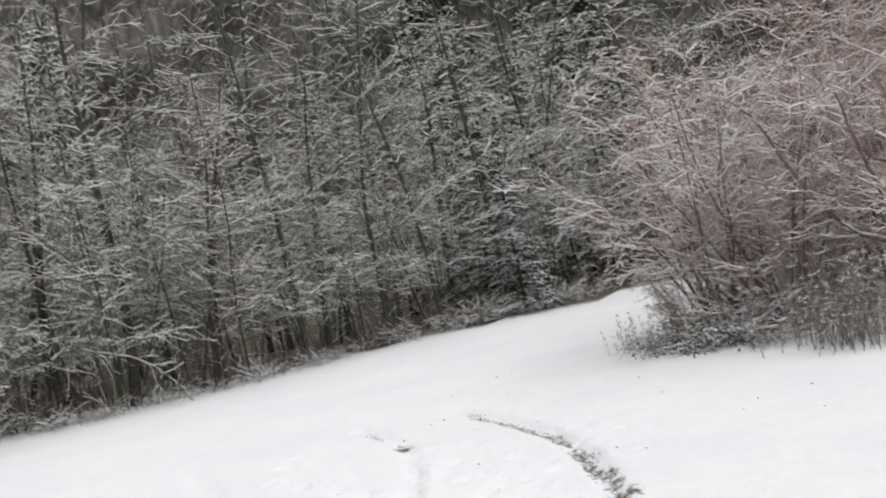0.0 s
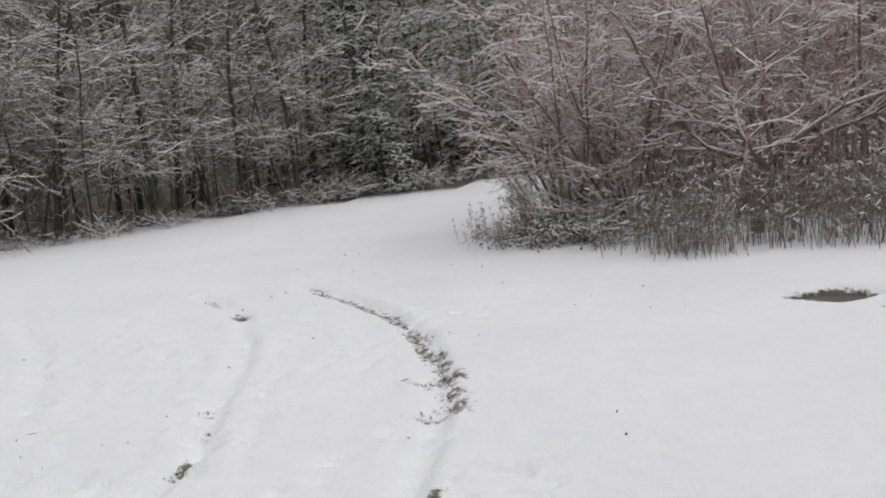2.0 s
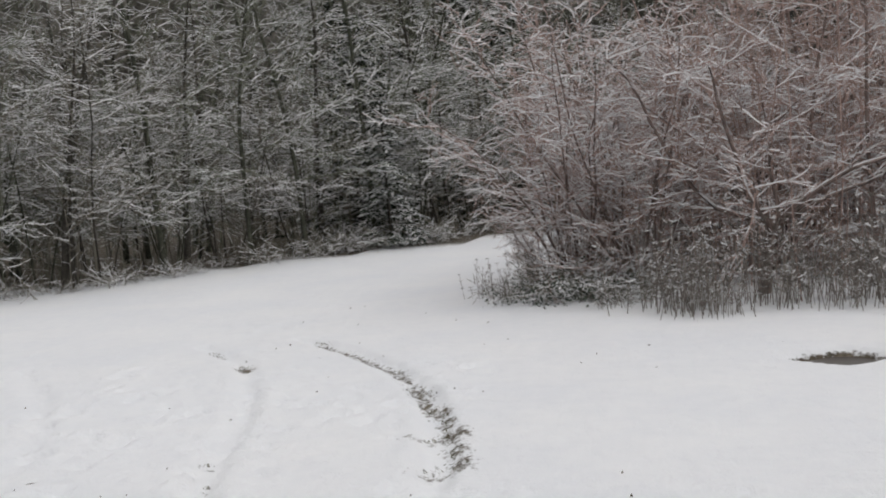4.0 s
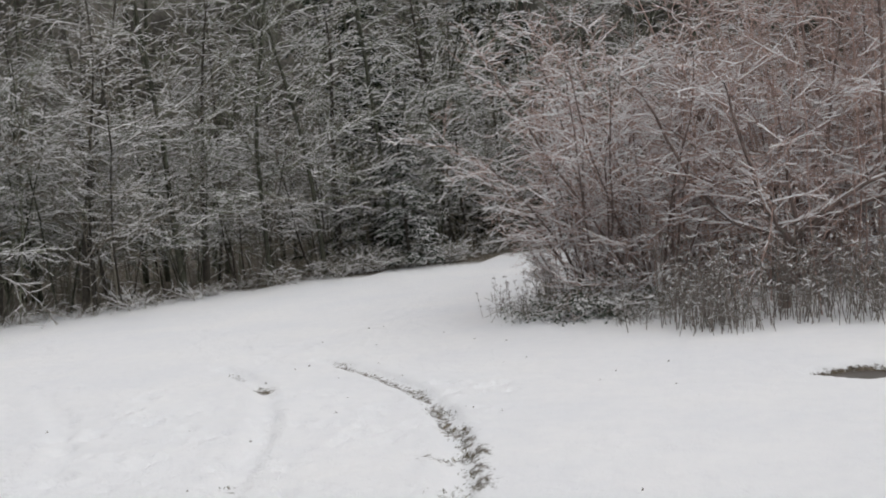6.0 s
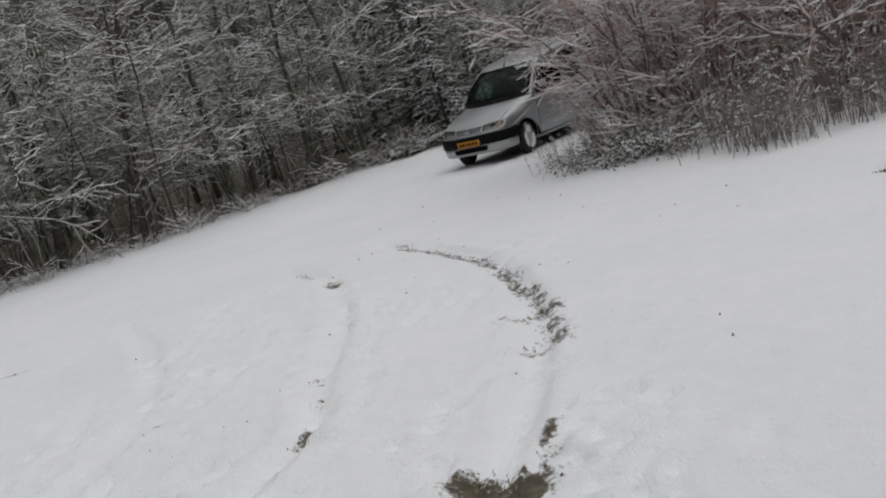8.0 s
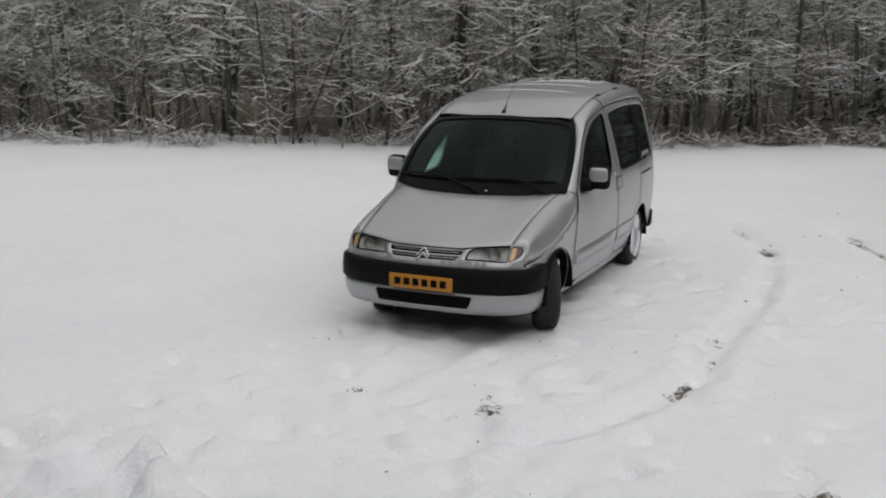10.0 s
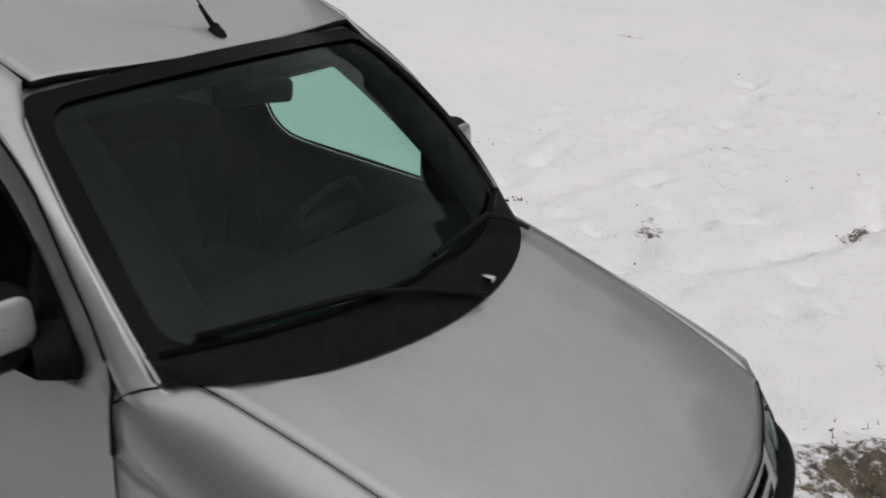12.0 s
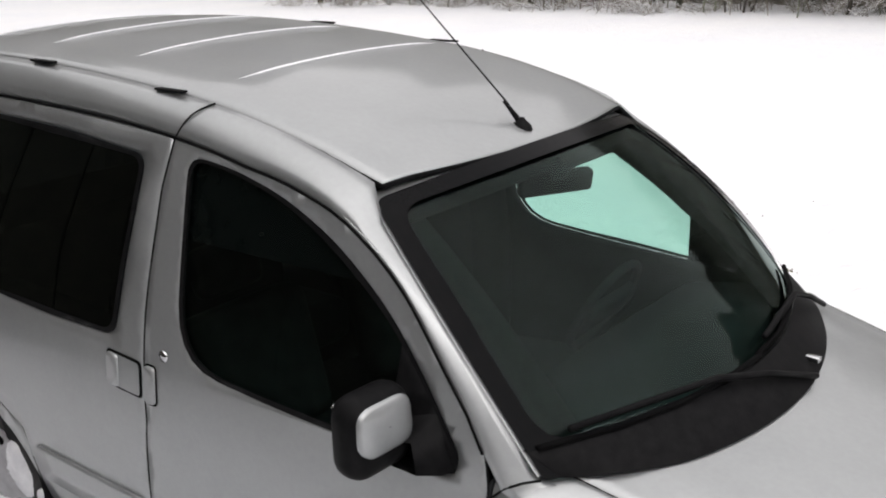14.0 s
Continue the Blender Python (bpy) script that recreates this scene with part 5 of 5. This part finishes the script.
LANE = [(-6.2, 12.5), (-5.8, 16.8), (-4.85, 20.0), (-3.7, 23.0), (-2.6, 25.3), (0.0, 30.2), (3.4, 36.0), (9.6, 45.0)]


def clear_of_lane(x, y, gap):
    return float(near_line(np.array([x]), np.array([y]), LANE)[0]) > gap


def along(line, s):
    for (x0, y0), (x1, y1) in zip(line, line[1:]):
        l = math.hypot(x1 - x0, y1 - y0)
        if s <= l:
            return x0 + (x1 - x0) * s / l, y0 + (y1 - y0) * s / l, -(y1 - y0) / l, (x1 - x0) / l
        s -= l
    return None


def build_woods():
    rng = random.Random(11)
    kinds = [plant("young_tree", tree_growth(100 + k, 8.5 + 1.8 * (k % 3), 0.045 + 0.014 * (k % 3), (0.10, 0.17, 0.13)[k % 3], 28, 2.9, 0.19, 2), (BARK, BARK_GREEN, BARK_GREEN)[k % 3], (TWIG, TWIG_GREEN, TWIG_GREEN)[k % 3],
                   ("slim bare tree with dark bark, its branches lined with snow", "slim bare tree with mossy bark, its branches lined with snow", "bare tree with mossy trunk and snow-laden branches")[k % 3], "tree", "trees of the wood") for k in range(4)]
    inner_trees = [plant("young_tree", tree_growth(150 + k, 12 + 2.5 * k, 0.075, 0.12, 26, 3.4, 0.42, 1), BARK_GREEN, TWIG_GREEN, "bare tree deep in the wood, its branches lined with snow", "tree", "trees of the wood") for k in range(3)]
    coppice = [plant("coppice", fan_growth(180 + k, 4 + k % 2, 5.2 + 0.7 * k), (BARK, BARK_GREEN)[k % 2], (TWIG, TWIG_GREEN)[k % 2], "bare coppiced shrub with fanning branches under snow", "shrub", "coppice along the edge") for k in range(4)]
    thick = [plant("thicket_tree", tree_growth(200 + k, 6.8 + 1.3 * (k % 3), 0.036, 0.12, 24, 1.9, 0.17, 2), BARK_RED, TWIG_RED, "slender reddish-brown sapling with snowy branches", "tree", "saplings of the thicket") for k in range(4)]
    hazel = [plant("bush", bush_growth(300 + k, 15, 4.6 + 0.4 * k, 0.62), BARK_RED, TWIG_RED, "wide many-stemmed bush of arching bare twigs dusted with snow", "bush", "bushes of the thicket") for k in range(3)]
    shrubs = [plant("brushwood", shrub_growth(400 + k, 26, 1.0), BARK, TWIG, "low tangle of brushwood weighed down by snow", "shrub", "brushwood along the edge") for k in range(3)]
    weeds = [plant("weed_clump", weed_growth(500 + k, 22), WEED, WEED, "clump of dry brown weed stalks with snow on the heads", "weeds", "dry weeds along the thicket", "snow on the seed heads") for k in range(3)]
    poles = [plant("sapling_stand", pole_growth(600 + k), BARK, (TWIG_GREEN, TWIG)[k % 2], "stand of thin bare young stems among the trees", "saplings", "young stems of the wood") for k in range(4)]
    red_poles = [plant("sapling_stand", pole_growth(650 + k), BARK_RED, TWIG_RED, "stand of thin reddish stems in the thicket", "saplings", "young stems of the thicket") for k in range(2)]
    spruces = [plant("spruce", spruce_growth(700, 7.0), BARK, NEEDLE, "dark green spruce with snow on its boughs", "tree", "spruces in the wood")]
    used = set()

    def put(kinds, x, y, s=1.0, z=0.0):
        ob = kinds[rng.randrange(len(kinds))]
        m = pose(x, y, z, rng.gauss(0, 3.5), rng.gauss(0, 3.5), rng.uniform(0, 360))
        if ob not in used:
            used.add(ob)
            ob.matrix_basis, t = m, ob
        else:
            t = copy_thing(ob, m)
        t.scale = (s, s, s)
        return t

    # the wood: rows that get thinner inwards
    total = sum(math.hypot(b[0] - a[0], b[1] - a[1]) for a, b in zip(EDGE, EDGE[1:]))
    s = 6.0
    while s < total:
        x, y, nx, ny = along(EDGE, s)
        inner = 18 < s < 58
        for depth in (0.4, 2.2, 4.6, 8.0) if inner else (1.0, 4.0, 8.0):
            d = depth + rng.uniform(-0.8, 0.9)
            o = rng.uniform(-0.7, 0.7)
            tx, ty = x + nx * d - ny * o, y + ny * d + nx * o
            if clear_of_lane(tx, ty, 2.6):
                put(kinds if inner and depth < 3 else inner_trees, tx, ty, rng.uniform(0.8, 1.2))
        s += 1.7 if inner else 3.2
    s = 18.0
    while s < 58:
        x, y, nx, ny = along(EDGE, s)
        for depth in (0.9, 3.2, 6.5):
            d = depth + rng.uniform(-0.9, 0.9)
            if clear_of_lane(x + nx * d, y + ny * d, 2.6):
                put(poles, x + nx * d, y + ny * d, rng.uniform(0.8, 1.2))
        s += 1.5
    # coppice hanging out over the snow
    s = 18.5
    while s < 56:
        x, y, nx, ny = along(EDGE, s)
        d = rng.uniform(0.0, 1.4)
        if clear_of_lane(x + nx * d, y + ny * d, 2.8):
            put(coppice, x + nx * d, y + ny * d, rng.uniform(0.75, 1.15))
        s += rng.uniform(1.2, 2.2)
    old = [plant("old_tree", tree_growth(170 + k, 11.0, 0.14, 0.15, 34, 3.6), BARK, TWIG, "thick dark-barked tree at the edge of the wood", "tree", "old trees of the wood") for k in range(2)]
    for x, y, sc in ((-15.1, 17.9, 0.95), (-13.7, 19.0, 0.65), (-12.3, 21.8, 0.65), (-16.4, 17.2, 0.7), (-10.3, 25.6, 0.7), (-8.2, 29.0, 0.8)):
        put(old, x, y, sc)
    for k in range(14):
        x = rng.uniform(-10.8, -7.4)
        put(shrubs, x, 24.3 + (x + 9.6) * 1.2 + rng.uniform(-0.3, 0.5), rng.uniform(0.7, 1.15))
    for x, y, sc in ((-8.3, 25.4, 0.6), (-9.8, 27.2, 0.95), (-11.8, 33.5, 1.9), (-9.0, 35.5, 2.0), (-26.5, 29.0, 1.9), (-6.4, 34.5, 1.5)):
        put(spruces, x, y, sc)
    s = 18.0
    while s < 56:
        x, y, nx, ny = along(EDGE, s)
        d = rng.uniform(-1.0, 0.4)
        if clear_of_lane(x + nx * d, y + ny * d, 2.2):
            put(shrubs, x + nx * d, y + ny * d, rng.uniform(0.5, 1.0))
        s += rng.uniform(0.55, 1.1)

    # the thicket across the lane: one big bush at its corner, saplings behind, weeds in front
    for x, y, sc in ((-1.15, 16.1, 0.98), (-2.25, 16.5, 0.84), (0.9, 17.2, 0.85), (3.0, 17.0, 0.85), (5.2, 16.8, 0.95), (-2.6, 16.0, 0.36), (0.2, 19.4, 1.0), (-0.9, 19.6, 0.95), (7.0, 16.6, 1.0), (9.0, 16.8, 1.0)):
        put(hazel, x, y, sc)
    for k in range(30):
        x, y = rng.uniform(-1.8, 9.0), rng.uniform(15.2, 25.0)
        if clear_of_lane(x, y, 2.8) and x > -1.9 + (y - 16) * 0.25:
            put(thick, x, y, rng.uniform(0.85, 1.2))
    for k in range(30):
        x, y = rng.uniform(-1.2, 7.0), rng.uniform(15.4, 22.0)
        if clear_of_lane(x, y, 2.8) and x > -1.5 + (y - 16) * 0.25:
            put(red_poles, x, y, rng.uniform(0.7, 1.1))
    for k in range(30):
        x = rng.uniform(-0.75, 4.8)
        put(weeds, x, 12.85 + abs(rng.gauss(0, 1.1)) + 0.10 * x, rng.uniform(0.5, 1.25))
    for x, y, sc in ((-2.7, 15.2, 0.7), (-2.1, 14.9, 0.85), (-1.6, 15.0, 0.8), (-3.1, 15.3, 0.45), (-0.9, 14.5, 0.6), (-0.2, 14.0, 0.5), (-2.4, 14.6, 0.5), (-1.9, 15.7, 0.9), (-1.1, 15.2, 0.7), (-1.3, 14.2, 0.4)):
        put(shrubs, x, y, sc)
    spread = plant("spreading_tree", spreading_growth(820), BARK_RED, TWIG_RED, "low forked tree with crooked limbs thick with snow", "tree", "saplings of the thicket")
    spread.matrix_basis = pose(0.55, 14.7, 0, 0, 0, 8)
    for k, (x, y, sc) in enumerate(((-2.25, 14.75, 1.0), (-1.75, 15.0, 0.9), (-2.75, 15.1, 0.8))):
        g, leaves = bramble_growth(840 + k)
        ob = plant("bramble", g, TWIG, TWIG, "leafy bramble clump under patchy snow at the bush's foot", "shrub", "brambles of the thicket", "snow on the leaves")
        tagged(part("leaves", leaves, LEAFY, ob, "dull green leaves", smooth=False), kind="stuff")
        ob.matrix_basis = pose(x, y, 0, 0, 0, 70 * k) @ Matrix.Scale(sc, 4)
    for x, y, sc in ((-3.5, 15.3, 0.5), (-3.1, 14.7, 0.45), (-2.9, 15.6, 0.7), (-1.5, 13.9, 0.4)):
        put(weeds, x, y, sc)
    # trees that close the clearing behind and beside
    for k in range(26):
        a = radians(rng.uniform(-175, 40))
        r = rng.uniform(24, 34)
        put(inner_trees, r * math.cos(a), r * math.sin(a) - 2, rng.uniform(0.9, 1.3))
    for k in range(14):
        put(inner_trees, rng.uniform(9, 26), rng.uniform(14, 40), rng.uniform(0.9, 1.3))


build_woods()


def build_backdrop():
    """The deep wood behind: a dark wall of stems, far behind the front rows."""
    m, n, l, b = material("deep_wood", 0.95)
    tc, mp = n.new("ShaderNodeTexCoord"), n.new("ShaderNodeMapping")
    mp.inputs["Scale"].default_value = (2.2, 2.2, 0.22)
    tx = n.new("ShaderNodeTexNoise")
    tx.inputs["Scale"].default_value, tx.inputs["Detail"].default_value = 1.5, 8
    l.new(tc.outputs["Object"], mp.inputs["Vector"])
    l.new(mp.outputs["Vector"], tx.inputs["Vector"])
    l.new(ramp(n, l, tx.outputs["Fac"], [(0.3, (0.06, 0.058, 0.050)), (0.55, (0.145, 0.137, 0.120)), (0.75, (0.28, 0.26, 0.235))]), b.inputs["Base Color"])
    rows = []
    for h in np.linspace(-0.5, 22, 14):
        rows.append([])
        for k in range(241):
            a = 2 * math.pi * k / 240
            r = 52 + 3 * math.sin(7 * a) + 1.5 * math.sin(23 * a + h) - 0.3 * h
            rows[-1].append((r * math.cos(a), r * math.sin(a) + 6, h * (1 + 0.12 * math.sin(31 * a) * math.sin(13 * a))))
    ob = part("backdrop", loft(rows), m)
    tagged(ob, "dark depth of the winter wood", "woods", kind="structure")


build_backdrop()


# ---- what moves ----
DRIVE = [  # seconds, x, y, heading
    (0.0, 9.6, 45.0, 236.0), (3.4, 9.6, 45.0, 236.0), (4.6, 6.8, 41.0, 237.0), (5.6, 3.2, 35.6, 239.0), (6.5, 0.0, 30.0, 242.0), (7.0, -1.9, 26.4, 244.5), (7.5, -3.6, 23.0, 247.0),
    (8.0, -4.841, 20.045, 249.0),
    (8.3, -5.359, 18.352, 249.2),
    (8.5, -5.738, 16.771, 255.7),
    (8.7, -6.069, 15.857, 257.6),
    (9.0, -6.302, 13.768, 266.7),
    (9.2, -6.273, 12.212, 272.2),
    (9.6, -6.28, 9.60, 279.0),
    (10.0, -6.15, 7.20, 291.0),
    (10.4, -5.80, 5.20, 307.0),
    (10.8, -5.20, 3.55, 328.0),
    (11.1, -4.55, 2.50, 344.5),
    (11.3, -4.146, 2.035, 353.9),
    (11.5, -3.777, 1.651, 360.5),
    (12.0, -3.214, 1.050, 382.4),
    (12.5, -2.954, 0.992, 391.5),
    (13.0, -2.891, 0.936, 391.8),
    (13.5, -2.895, 0.930, 391.9),
    (14.0, -2.893, 0.933, 391.7),
]
STEER = [(0.0, 0), (7.5, 0), (8.0, 10), (8.5, 18), (9.0, 24), (9.2, 22), (10.2, 26), (11.3, 20), (12.0, 16), (12.5, 12), (14.0, 12)]


def motions():
    walk(van, [(t, pose(x, y, 0.0, 0, 0, h)) for t, x, y, h in DRIVE])
    steps = [k / FPS for k in range(int(14.0 * FPS) + 1)]
    xs, ys, hs = (np.interp(steps, [r[0] for r in DRIVE], [r[k] for r in DRIVE]) for k in (1, 2, 3))
    gone = np.concatenate([[0], np.cumsum(np.maximum(0, np.diff(xs) * np.cos(np.radians(hs[1:])) + np.diff(ys) * np.sin(np.radians(hs[1:]))))])
    keep = [k for k in range(len(steps)) if k in (0, len(steps) - 1) or 3.3 < steps[k] < 12.8]
    for w in wheels:
        x, y, z = w.location
        front = x > 0
        walk(w, [(steps[k], pose(x, y, z, 0, 0, float(np.interp(steps[k], *zip(*STEER))) if front else 0) @ pose(0, 0, 0, 0, math.degrees(gone[k] / 0.295) % 360, 0)) for k in keep])


motions()
